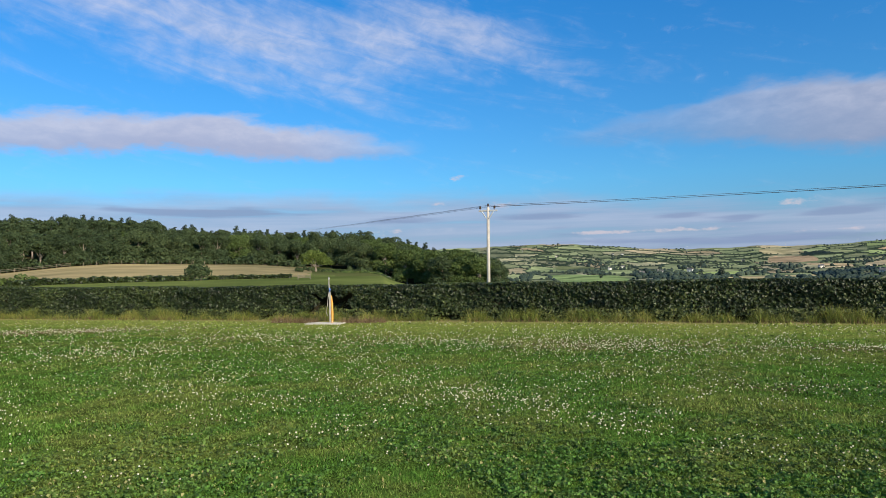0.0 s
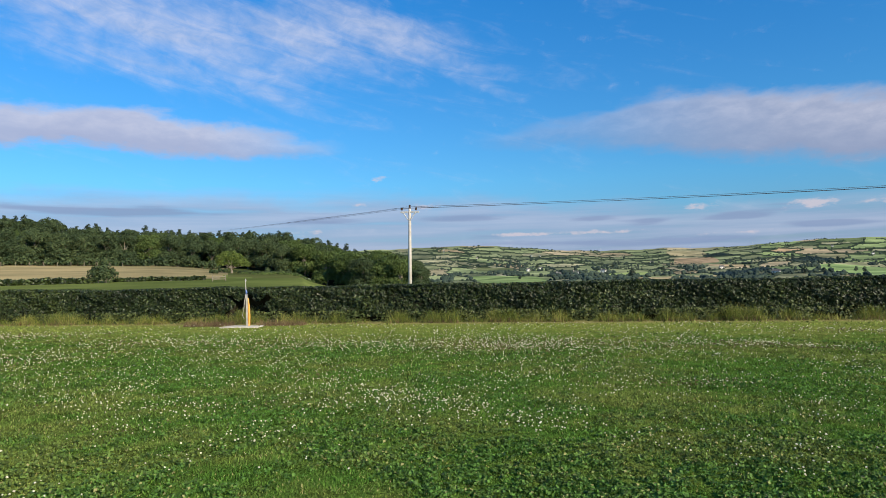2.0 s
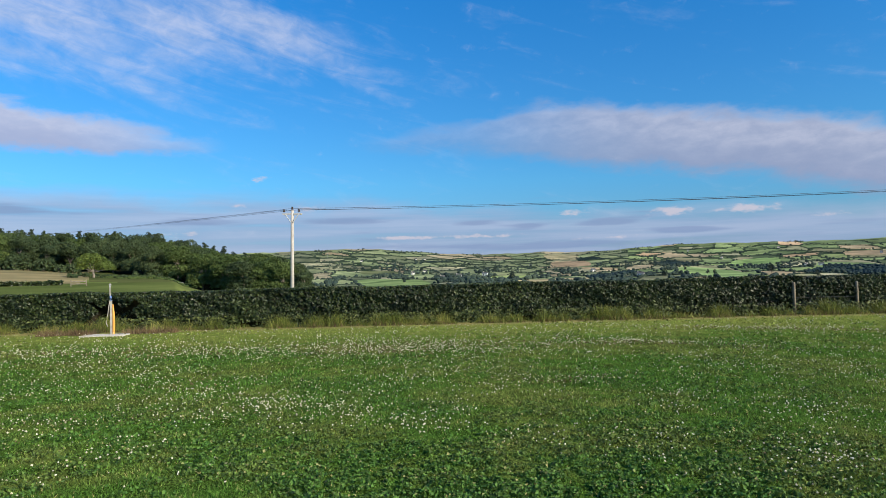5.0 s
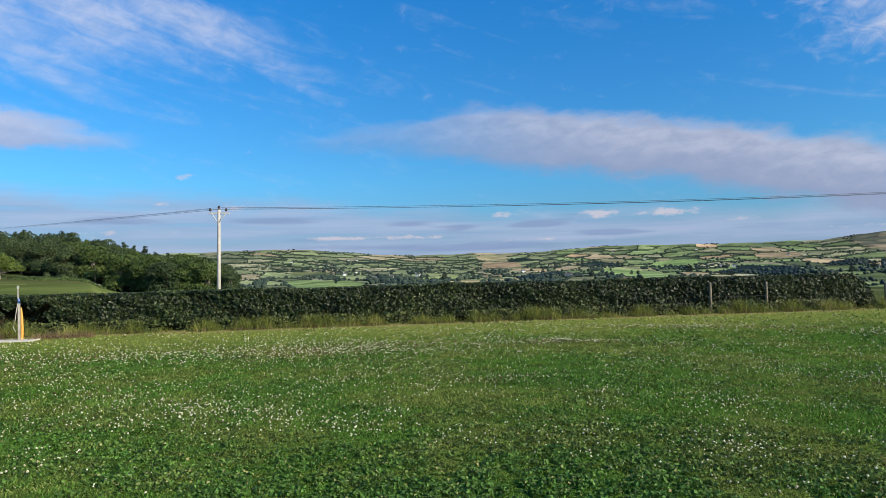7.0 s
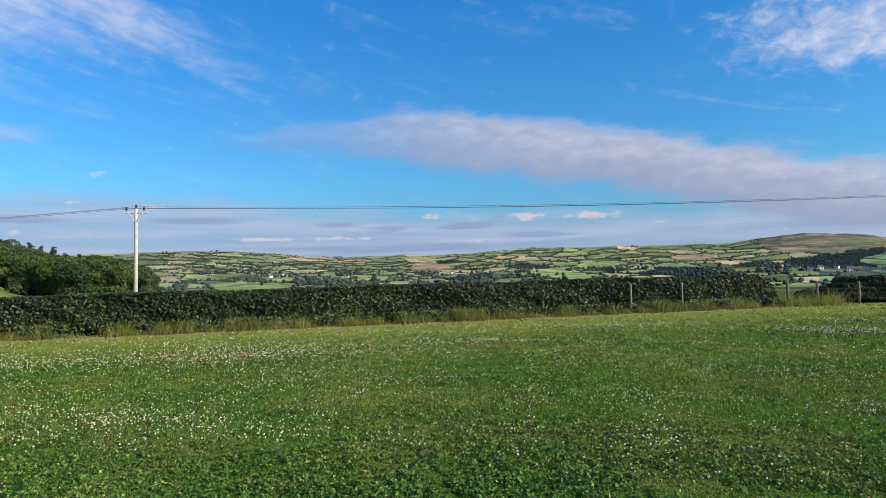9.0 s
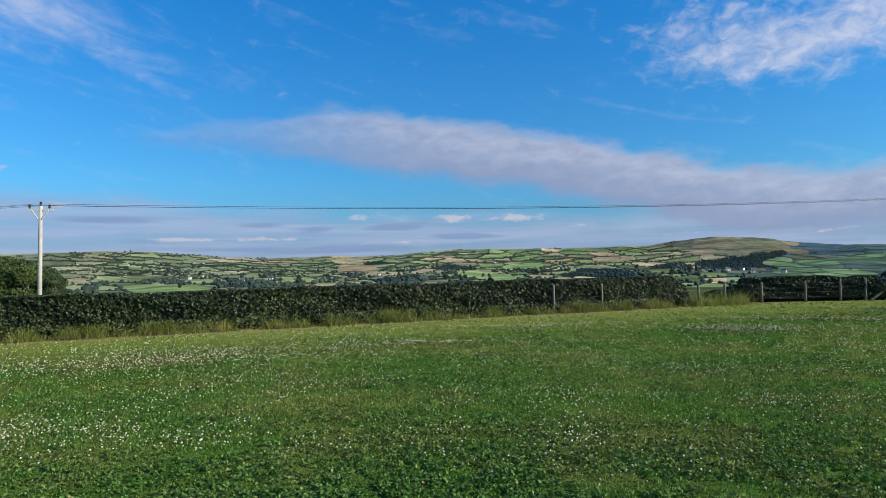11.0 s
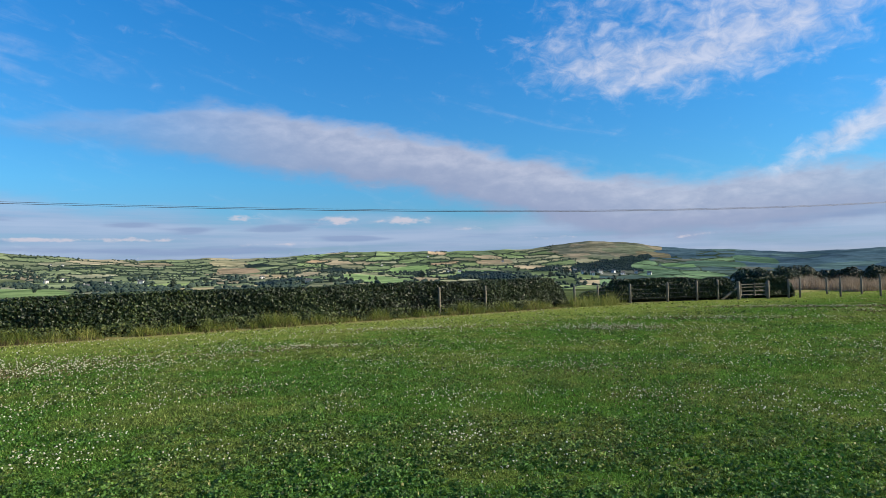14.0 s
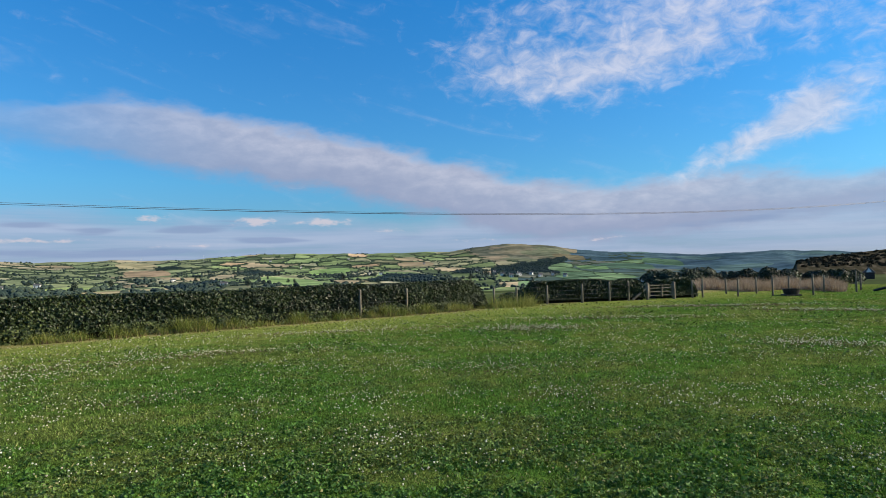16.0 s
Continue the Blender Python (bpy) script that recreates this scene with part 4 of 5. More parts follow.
keep = (thick > -0.9 + np.clip((d - 4) * 0.13, 0, 1.4)) & (hump > 0.38 + 0.1 * g.uniform(0, 1, len(x)))
hump = hump[keep]
x, y, d = x[keep], y[keep], d[keep]
c = np.stack([x, y, 0.004 + 0.100 * np.clip(hump - 0.28, 0, 1) * g.uniform(0.55, 1, len(x))], 1)
v, f = leaf_quads(c, np.tile((0.0, 0.0, 1.0), (len(x), 1)), 0.0235 * np.maximum(1, d / 9.0), g, 1.15, 0.75)
tagged(new("clover_leaves", mesh_of("clover_leaves", v, f, M_clover)), "low clover leaves among the grass", "clover", kind="stuff")

# flower heads: thin all over, thick in drifts (x, y, half length, half width, turn, heads)
DRIFTS = ((-11.7, 18.4, 3.2, 0.7, 0, 420), (3.4, 12.9, 1.9, 1.1, -20, 520), (4.7, 8.15, 0.7, 0.22, 0, 60), (-1.4, 8.1, 1.6, 0.25, -8, 130), (-2.8, 7.2, 0.5, 0.4, 0, 45),
          (-7.1, 13.5, 1.6, 0.7, 0, 120), (6.9, 11.6, 1.2, 0.35, -20, 120), (-1.1, 13.9, 2.2, 0.5, 0, 160), (-4.0, 15.5, 2.5, 0.6, -10, 200), (-0.8, 10.2, 0.9, 0.4, 0, 70),
          (14.8, 7.8, 1.2, 0.6, -60, 240), (8.8, 5.4, 0.8, 0.5, -50, 190), (7.4, 3.45, 0.6, 0.4, -50, 130), (8.2, 10.9, 1.6, 0.18, -50, 120), (4.2, 8.2, 0.5, 0.25, -30, 50),
          (4.8, 4.2, 0.6, 0.4, -40, 75), (2.7, 12.5, 1.5, 0.6, -20, 220), (8.6, 2.8, 0.7, 0.5, -60, 80), (14.3, 1.2, 0.9, 0.5, -80, 220), (23.5, 1.7, 2.0, 0.4, -80, 200),
          (5.1, 2.8, 0.6, 0.5, -40, 90), (24.5, 5.5, 3.0, 0.35, -60, 260), (18.5, 7.0, 2.5, 0.4, -60, 200), (12.0, 12.0, 2.5, 0.35, -40, 170))
az, d, x, y = lawn_points(60000, g, 3.2, 40.0)
keep = 0.62 * (patches(x, y, 0.8, 1.0) + 0.7 * patches(x, y, 2.1, 4.0)) + g.normal(0, 0.7, len(x)) - np.clip((8.5 - d) * 0.45, 0, 1.6) > 0.55 - 0.85 * step(d, 8, 15)
fx, fy = [x[keep]], [y[keep]]
for cx, cy, rl, rw, turn, heads in DRIFTS:
    n = int(heads * min(1.5, max(0.22, (math.hypot(cx, cy) - 4.0) / 8.0)))
    u, w = g.normal(0, rl * 0.75, n), g.normal(0, rw * 0.75, n)
    c, s = math.cos(radians(turn)), math.sin(radians(turn))
    fx.append(cx + u * c - w * s)
    fy.append(cy + u * s + w * c)
fx, fy = np.concatenate(fx), np.concatenate(fy)
ok = (fx * HEDGE_OUT.x + fy * HEDGE_OUT.y) < HEDGE_A.dot(HEDGE_OUT) - 1.1
fx, fy = fx[ok], fy[ok]
bx, by = [], []
for cx, cy, rl, rw, turn, heads in DRIFTS:
    n = int(heads * 2.2)
    u, w = g.normal(0, rl * 0.7, n), g.normal(0, rw * 0.7, n)
    c, s = math.cos(radians(turn)), math.sin(radians(turn))
    bx.append(cx + u * c - w * s)
    by.append(cy + u * s + w * c)
bx, by = np.concatenate(bx), np.concatenate(by)
ok = (bx * HEDGE_OUT.x + by * HEDGE_OUT.y) < HEDGE_A.dot(HEDGE_OUT) - 1.1
bx, by = bx[ok], by[ok]
c = np.stack([bx, by, g.uniform(0.012, 0.045, len(bx))], 1)
v, f = leaf_quads(c, np.tile((0.0, 0.0, 1.0), (len(bx), 1)), 0.015 * np.maximum(1, np.hypot(bx, by) / 7), g, 1.2, 0.7)
tagged(new("withered_clover", mesh_of("withered_clover", v, f, M_brown)), "withered brown clover heads and leaves among the flowers", "clover", kind="stuff")
bm = bmesh.new()
bmesh.ops.create_icosphere(bm, subdivisions=1, radius=1.0)
iv = np.array([v.co[:] for v in bm.verts])
iv[:, 2] *= 0.9
fi = np.array([[v.index for v in p.verts] for p in bm.faces])
bm.free()
def heads(px, py, shape, faces):
    """Small uneven balls on short stalks, as one mesh's vertices and faces."""
    n = len(px)
    far_off = np.hypot(px, py)
    size = 0.0094 * g.uniform(0.55, 1.2, n) * np.clip(far_off / 11.0, 1.0, 1.4)
    ctr = np.stack([px, py, g.uniform(0.035, 0.065, n) + 0.010 * step(far_off, 8, 14)], 1)
    v = (ctr[:, None, :] + shape[None] * size[:, None, None] * g.uniform(0.65, 1.25, (n, len(shape), 1))).reshape(-1, 3)
    return v, (faces[None] + (np.arange(n) * len(shape))[:, None, None]).reshape(-1, 3)


octa = np.array(((1, 0, 0), (0, 1, 0), (-1, 0, 0), (0, -1, 0), (0, 0, 1), (0, 0, -1)), float)
octa_f = np.array(((0, 1, 4), (1, 2, 4), (2, 3, 4), (3, 0, 4), (1, 0, 5), (2, 1, 5), (3, 2, 5), (0, 3, 5)))
near_by = np.hypot(fx, fy) < 8.0
v1, f1 = heads(fx[near_by], fy[near_by], iv, fi)
v2, f2 = heads(fx[~near_by], fy[~near_by], octa * 1.1, octa_f)
v, f = np.concatenate([v1, v2]), np.concatenate([f1, f2 + len(v1)])
tagged(new("clover_flowers", mesh_of("clover_flowers", v, f, M_flower)), "white clover flower heads scattered in drifts", "flowers", kind="stuff")

# ---- long grass and weeds at the foot of the hedge ----
def foot_grass(a, b, count, tall, spread, seed, mat, name, label):
    g = np.random.default_rng(seed)
    s = g.uniform(0, 1, count)
    clump = 0.45 + 0.4 * np.sin(s * 71) * np.sin(s * 29 + 1) + 0.3 * np.sin(s * 190) + 0.3 * np.sin(s * 410 + 3 * np.sin(s * 50))
    keep = g.uniform(0, 1, count) < 0.12 + 0.8 * clump
    s = s[keep]
    clump = np.clip(clump[keep], 0.1, 1.4)
    along, out = (b - a).normalized(), Vector((-(b - a).y, (b - a).x)).normalized()
    o = g.normal(0, spread, len(s))
    x = a.x + (b.x - a.x) * s + out.x * o
    y = a.y + (b.y - a.y) * s + out.y * o
    h = tall * g.uniform(0.3, 1.0, len(s)) * (0.35 + 0.85 * clump)
    v, f = blades(x, y, h, 0.016 * np.ones(len(s)), g, 1.0)
    return tagged(new(name, mesh_of(name, v, f, mat)), label, "grass", kind="stuff")


foot_grass(HEDGE_A - HEDGE_OUT * 0.05, HEDGE_B - HEDGE_OUT * 0.05, 60000, 0.39, 0.17, 41, M_long_grass, "long_grass", "tall seeding grass along the foot of the hedge")
foot_grass(HEDGE_A - HEDGE_OUT * 0.25, HEDGE_B - HEDGE_OUT * 0.25, 15000, 0.17, 0.10, 42, M_dry_grass, "dry_grass", "dry brown grass edging the lawn")

g = np.random.default_rng(43)
n = 26000
s_ = g.uniform(0, 1, n)
tuft = 0.5 + 0.5 * np.sin(s_ * 83 + 2) * np.sin(s_ * 37) + 0.25 * np.sin(s_ * 260)
s_ = s_[g.uniform(0, 1, n) < tuft]
n = len(s_)
o = g.normal(0.02, 0.11, n)
c = np.stack([HEDGE_A.x + (HEDGE_B.x - HEDGE_A.x) * s_ + HEDGE_OUT.x * o, HEDGE_A.y + (HEDGE_B.y - HEDGE_A.y) * s_ + HEDGE_OUT.y * o, 0.02 + 0.34 * g.uniform(0, 1, n) ** 1.6], 1)
v, f = leaf_quads(c, np.tile((-HEDGE_OUT.x, -HEDGE_OUT.y, 0.7), (n, 1)), 0.045, g, 1.7, 0.6)
tagged(new("weeds", mesh_of("weeds", v, f, M_weed)), "leafy green weeds along the foot of the hedge", "weeds", kind="stuff")

# ---- hedgerow trees and woods of the far slopes ----
fa_, fd_ = AZS[AZS < 95], RINGS[(RINGS > 405) & (RINGS < 3300)]
GA, GD = np.meshgrid(fa_, fd_, indexing="ij")
GV = slope_share(GA, GD)
GW = field_of(GA, GV)
GE = np.degrees(np.arctan((land(GA, GD) - EYE) / GD))
edge_mask = np.zeros(GA.shape, bool)
edge_mask[:-1] |= GW[:-1] != GW[1:]
edge_mask[:, :-1] |= GW[:, :-1] != GW[:, 1:]
woods = is_wood(GA, GE, GW)
visible = (GE > -2.3) & (GA > 3.0) & (GA < 82.0)
top_el = skyline(GA)
gg = np.random.default_rng(77)
dice = gg.uniform(0, 1, GA.shape)
dim_ridge = (GA > 66.0) & (GE > -0.6)
owned = own_field(GA, GE) >= 0
bare = dim_ridge | owned | ((GA > 56) & (GE > 0.35))
take_h = edge_mask & visible & ~bare & (dice < 0.36) & (GA < 63.5) & (GE < top_el - 0.12)
take_w = woods & visible & (GD > 750) & (dice < 0.40)
group = lumps(GA * 0.42 + 40, GV * 7.0 + 10, 3) * 0.6 + lumps(GA * 1.3, GV * 20.0, 4) * 0.4 + 0.15 * (dice - 0.5)
need = 0.50 + 0.22 * np.clip((GV - 0.30) / 0.5, 0, 1) + 0.10 * step(GA, 33, 42)
valley = visible & ~bare & (GD > 600) & (GV > 0.05) & (GV < 0.93) & (group > need + 0.05 * (GA > 50)) & (GA < 58) & (gg.uniform(0, 1, GA.shape) < 0.20)
crest = visible & (GA < 57) & (np.abs(GE - top_el) < 0.12) & (lumps(GA * 0.6, GA * 0, 9) > 0.55) & (gg.uniform(0, 1, GA.shape) < 0.25)
valley |= crest


def clumps(name, mask, lo, hi, flat, label, seed, power=3, mat=M_hazed_leaf):
    g = np.random.default_rng(seed)
    i, j = np.nonzero(mask)
    n = len(i)
    az = GA[i, j] + g.uniform(-0.07, 0.07, n)
    d = GD[i, j] * (1 + g.uniform(-0.006, 0.006, n))
    z = land(az, d)
    w = (lo + (hi - lo) * g.uniform(0, 1, n) ** power)
    w = w * np.clip(d / 900.0, 0.5, 1.0)
    sx = np.maximum(w * 0.6, 2.3 * np.clip(d / 900.0, 0.5, 1.0))
    ctr = np.stack([np.sin(np.radians(az)) * d, np.cos(np.radians(az)) * d, z + w * 0.30], 1)
    jag = g.uniform(0.85, 1.2, (n, len(iv), 1))
    v = ctr[:, None] + iv[None] * jag * np.stack([sx, sx, w * 0.62 * flat], 1)[:, None]
    f = (fi[None] + (np.arange(n) * len(iv))[:, None, None]).reshape(-1, 3)
    return tagged(new(name, mesh_of(name, v.reshape(-1, 3), f, mat)), label, "trees", kind="stuff")


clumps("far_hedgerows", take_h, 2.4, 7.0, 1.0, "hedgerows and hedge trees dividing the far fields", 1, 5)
clumps("far_woods", take_w, 2.8, 4.6, 0.9, "dark woods on the far slopes", 2, 3, M_hazed_wood)
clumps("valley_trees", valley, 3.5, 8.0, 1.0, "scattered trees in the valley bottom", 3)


# ---- fences, gate and yard corner at the end of the hedge ----
def at_el(az, el, start=430.0):
    """The place where the land at this bearing first rises to an elevation angle."""
    ds = np.geomspace(start, 3250, 400)
    e = np.degrees(np.arctan((land(np.full(400, az), ds) - EYE) / ds))
    k = int(np.argmax(e >= el)) if (e >= el).any() else 399
    return spot(az, float(ds[k]))


def post_mesh(tall, r):
    bm = bmesh.new()
    tube(bm, [(0, 0, -0.25), (0, 0, tall * 0.5), (0, 0, tall - 0.03), (0, 0, tall)], [r, r * 0.97, r * 0.95, r * 0.7], 9)
    return bm


def fence_post(x, y, tall, r=0.05, tilt=0.0, group="yard fence posts"):
    ob = thing("fence_post", pose(x, y, 0, tilt, tilt * 0.6, random.uniform(0, 360)), "round weathered timber fence post set in the grass", "fence post", group)
    part("post", post_mesh(tall, r), M_post, ob, smooth=True)
    return ob


for x, y, tall in ((30.05, 7.19, 0.84), (31.25, 5.93, 0.87), (31.97, 4.61, 0.92), (33.2, 3.13, 0.95), (36.1, 1.6, 1.0)):
    fence_post(x, y, tall, 0.043, random.uniform(-1.5, 1.5))
for x, y, tall in ((33.2, 6.83, 0.78), (33.9, 5.6, 0.82), (36.4, 4.5, 0.80), (36.0, 2.93, 0.83), (38.0, 1.5, 0.80), (29.75, 7.55, 0.80)):
    fence_post(x, y, tall, 0.043, random.uniform(-1.5, 1.5))


def wire_fence(points, tall, wires, label):
    """Posts with strained wires between them."""
    ob = thing("wire_fence", Matrix.Identity(4), label, "fence")
    for x, y in points:
        bm = post_mesh(tall * random.uniform(0.95, 1.06), 0.046)
        bm.transform(Matrix.Translation((x, y, height(x, y))))
        part("post", bm, M_post, ob, smooth=True)
    for w in wires:
        bm = bmesh.new()
        tube(bm, [(x, y - 0.05, height(x, y) + w) for x, y in points], [0.004] * len(points), 4)
        part("wire", bm, M_wire, ob)
    return ob


def along_hedge(az, inset=0.0):
    """Point on the hedge's foot line at a bearing, set towards the viewer."""
    w = azel(az).to_2d()
    d = HEDGE_A.dot(HEDGE_OUT) / w.dot(HEDGE_OUT)
    p = w * d - HEDGE_OUT * inset
    return p.x, p.y


wire_fence([along_hedge(a, -0.12) for a in (46.8, 51.0)], 0.92, (0.5,), "timber posts and a strand of wire against the hedge")
wire_fence([(21.6, 13.1), (22.9, 12.8), (23.9, 11.9), (25.2, 10.9), (26.5, 10.2), (27.2, 9.6)], 0.80, (0.2, 0.38, 0.55, 0.72), "timber posts and stock wire closing the gap")
clipped_hedge(Vector((23.9, 12.6)), Vector((27.9, 9.15)), 0.92, 0.9, 28000, "shorter unkempt stretch of hedge behind wire fence", 0.5, 0.05)
clipped_hedge(Vector((28.9, 8.9)), Vector((30.3, 7.5)), 0.86, 0.8, 11000, "bushy hedge end beside the gate", 0.8, 0.10)


def field_gate(p0, p1, tall):
    ob = thing("field_gate", Matrix.Identity(4), "weathered wooden field gate hung between round posts", "gate")
    for p in (p0, p1):
        bm = post_mesh(tall + 0.08, 0.075)
        bm.transform(Matrix.Translation((p[0], p[1], 0)))
        part("gate_post", bm, M_post, ob, smooth=True)
    a, b = Vector((*p0, 0)), Vector((*p1, 0))
    for z in (0.18, 0.34, 0.50, tall - 0.06):
        bm = bmesh.new()
        tube(bm, [a + Vector((0, 0, z)), b + Vector((0, 0, z))], [0.020, 0.020], 4)
        part("rail", bm, M_post, ob)
    for t in (0.08, 0.55, 0.93):
        q = a.lerp(b, t)
        bm = bmesh.new()
        box(bm, q.x - 0.03, q.y - 0.02, 0.12, q.x + 0.03, q.y + 0.02, tall, 0.005)
        part("stile", bm, M_post, ob)
    bm = bmesh.new()
    tube(bm, [a + (a - b).normalized() * 0.75 + Vector((0, 0, 0.02)), a + Vector((0, 0, tall * 0.8))], [0.05, 0.05], 7)
    part("stay", bm, M_post, ob, "slanting strut propping the gate post")
    return ob


field_gate((27.9, 9.0), (28.95, 8.15), 0.68)


def scrub(name, az0, az1, d, lo, hi, count, mat, label, depth=3.0, leaf=0.09, seed=3, dense=1.0):
    """A ragged belt of bushes: leaf clumps over uneven mounds."""
    g = np.random.default_rng(seed)
    lobes = []
    n = max(4, int(dense * abs(az1 - az0) * d * 0.0175 / 1.1))
    for i in range(n):
        a = az0 + (az1 - az0) * (i + g.uniform(0.2, 0.8)) / n
        dd = d + g.uniform(0, depth)
        p = spot(a, dd)
        h = g.uniform(lo, hi)
        r = max(0.6, h * g.uniform(0.55, 0.8))
        lobes.append(((p.x, p.y, p.z + h * 0.40), (r, r, h * 0.6)))
    v, f = blob_leaves(lobes, count, leaf, g, 0.5)
    ob = thing(name, Matrix.Identity(4), label, "bushes")
    part("foliage", mesh_of("foliage", v, f, mat), mat, ob)
    if dense > 2:
        return ob
    bm = bmesh.new()
    for c, r in lobes:
        for k in range(3):
            a = g.uniform(0, 6.28)
            tube(bm, [(c[0], c[1], c[2] - r[2]), (c[0] + 0.6 * r[0] * math.cos(a), c[1] + 0.6 * r[1] * math.sin(a), c[2] + 0.5 * r[2])], [0.04, 0.012], 5)
    part("stems", bm, M_bark, ob)
    return ob


scrub("bush", 71.5, 77.5, 45.0, 1.3, 1.7, 9000, M_hedge, "dark bushes massed behind the gate", 3.0, 0.10, 4)
scrub("bush", 76.0, 83.2, 46.0, 0.95, 1.35, 17000, M_hedge, "bramble thicket massed behind dry grass", 2.5, 0.10, 5, 1.9)
scrub("bush", 82.6, 87.8, 46.5, 0.7, 1.05, 11000, M_hedge, "low bramble thicket behind dry grass", 2.0, 0.10, 7, 1.9)
scrub("bush", 59.5, 65.0, 32.0, 0.5, 0.75, 6000, M_wood_leaf, "low dark scrub beyond the gap in the hedge", 3.0, 0.08, 16)
scrub("bush", 64.5, 72.5, 58.0, 0.5, 0.9, 8000, M_wood_leaf, "low scrub beyond the fence on falling ground", 4.0, 0.14, 6)
g = np.random.default_rng(8)
n = 16000
az = g.uniform(75.6, 86.8, n)
d = g.uniform(37.5, 44, n) + 1.2 * np.sin(az)
x, y = np.sin(np.radians(az)) * d, np.cos(np.radians(az)) * d
v, f = blades(x, y, g.uniform(0.22, 0.62, n) * (1 + 0.2 * np.sin(az * 2.3) + 0.15 * np.sin(az * 7.1)), 0.022 * np.ones(n), g, 0.9)
tagged(new("tall_dry_grass", mesh_of("tall_dry_grass", v, f, M_tall_dry)), "tall dry reddish grass behind the posts", "grass", kind="stuff")


def fire_pit(x, y):
    ob = thing("fire_pit", pose(x, y, 0, 0, 0, 20), "black iron fire bowl on a low slab", "fire pit")
    ob.scale = (0.82, 0.82, 0.82)
    bm = bmesh.new()
    box(bm, -0.52, -0.42, -0.02, 0.52, 0.42, 0.07, 0.012)
    part("slab", bm, M_dark, ob, "sooty low base slab")
    bm = bmesh.new()
    tube(bm, [(0, 0, 0.07), (0, 0, 0.10), (0, 0, 0.34), (0, 0, 0.36), (0, 0, 0.36), (0, 0, 0.20)], [0.30, 0.38, 0.45, 0.47, 0.43, 0.34], 18)
    part("bowl", bm, M_dark, ob)
    for s in (-1, 1):
        bm = bmesh.new()
        tube(bm, [(s * 0.46, -0.08, 0.28), (s * 0.53, -0.05, 0.30), (s * 0.53, 0.05, 0.30), (s * 0.46, 0.08, 0.28)], [0.012] * 4, 6)
        part("handle", bm, M_dark, ob)
    return ob


fire_pit(32.6, 3.94)


def shed(az, d, w, l, h, turn):
    p = spot(az, d)
    ob = thing("shed", pose(p.x, p.y, p.z, 0, 0, turn), "small dark timber hut with a pale gable", "hut")
    ob.scale = (0.58, 0.58, 0.62)
    bm = bmesh.new()
    box(bm, -w / 2, -l / 2, -0.3, w / 2, l / 2, h)
    part("wall", bm, M_dark, ob)
    bm = bmesh.new()
    r = [bm.verts.new(c) for c in ((-w / 2 - 0.15, -l / 2 - 0.15, h), (w / 2 + 0.15, -l / 2 - 0.15, h), (0, -l / 2 - 0.15, h + 0.7), (-w / 2 - 0.15, l / 2 + 0.15, h), (w / 2 + 0.15, l / 2 + 0.15, h), (0, l / 2 + 0.15, h + 0.7))]
    for q in ((0, 1, 2), (5, 4, 3), (0, 2, 5, 3), (2, 1, 4, 5), (1, 0, 3, 4)):
        bm.faces.new([r[k] for k in q])
    part("roof", bm, M_roof, ob)
    bm = bmesh.new()
    r = [bm.verts.new(c) for c in ((-0.35, -l / 2 - 0.19, h + 0.05), (0.35, -l / 2 - 0.19, h + 0.05), (0, -l / 2 - 0.19, h + 0.6), (-0.35, -l / 2 - 0.155, h + 0.05), (0.35, -l / 2 - 0.155, h + 0.05), (0, -l / 2 - 0.155, h + 0.62))]
    for q in ((0, 1, 2), (5, 4, 3), (0, 2, 5, 3), (2, 1, 4, 5), (1, 0, 3, 4)):
        bm.faces.new([r[k] for k in q])
    part("gable_board", bm, M_white, ob, "white painted gable board")
    return ob


shed(88.3, 62, 1.3, 1.6, 0.85, -88)
p = spot(89.3, 37)
ob = thing("timber", Matrix.Identity(4), "dark plank leaning up from the grass", "plank")
bm = bmesh.new()
tube(bm, [(p.x, p.y + 0.5, 0.02), (p.x + 0.2, p.y - 0.8, 0.42)], [0.06, 0.06], 4)
part("plank", bm, M_dark, ob)

M_stake = mottled("pale_stake", (0.17, 0.16, 0.14), (0.27, 0.26, 0.23), (0.38, 0.36, 0.33), 6.0)


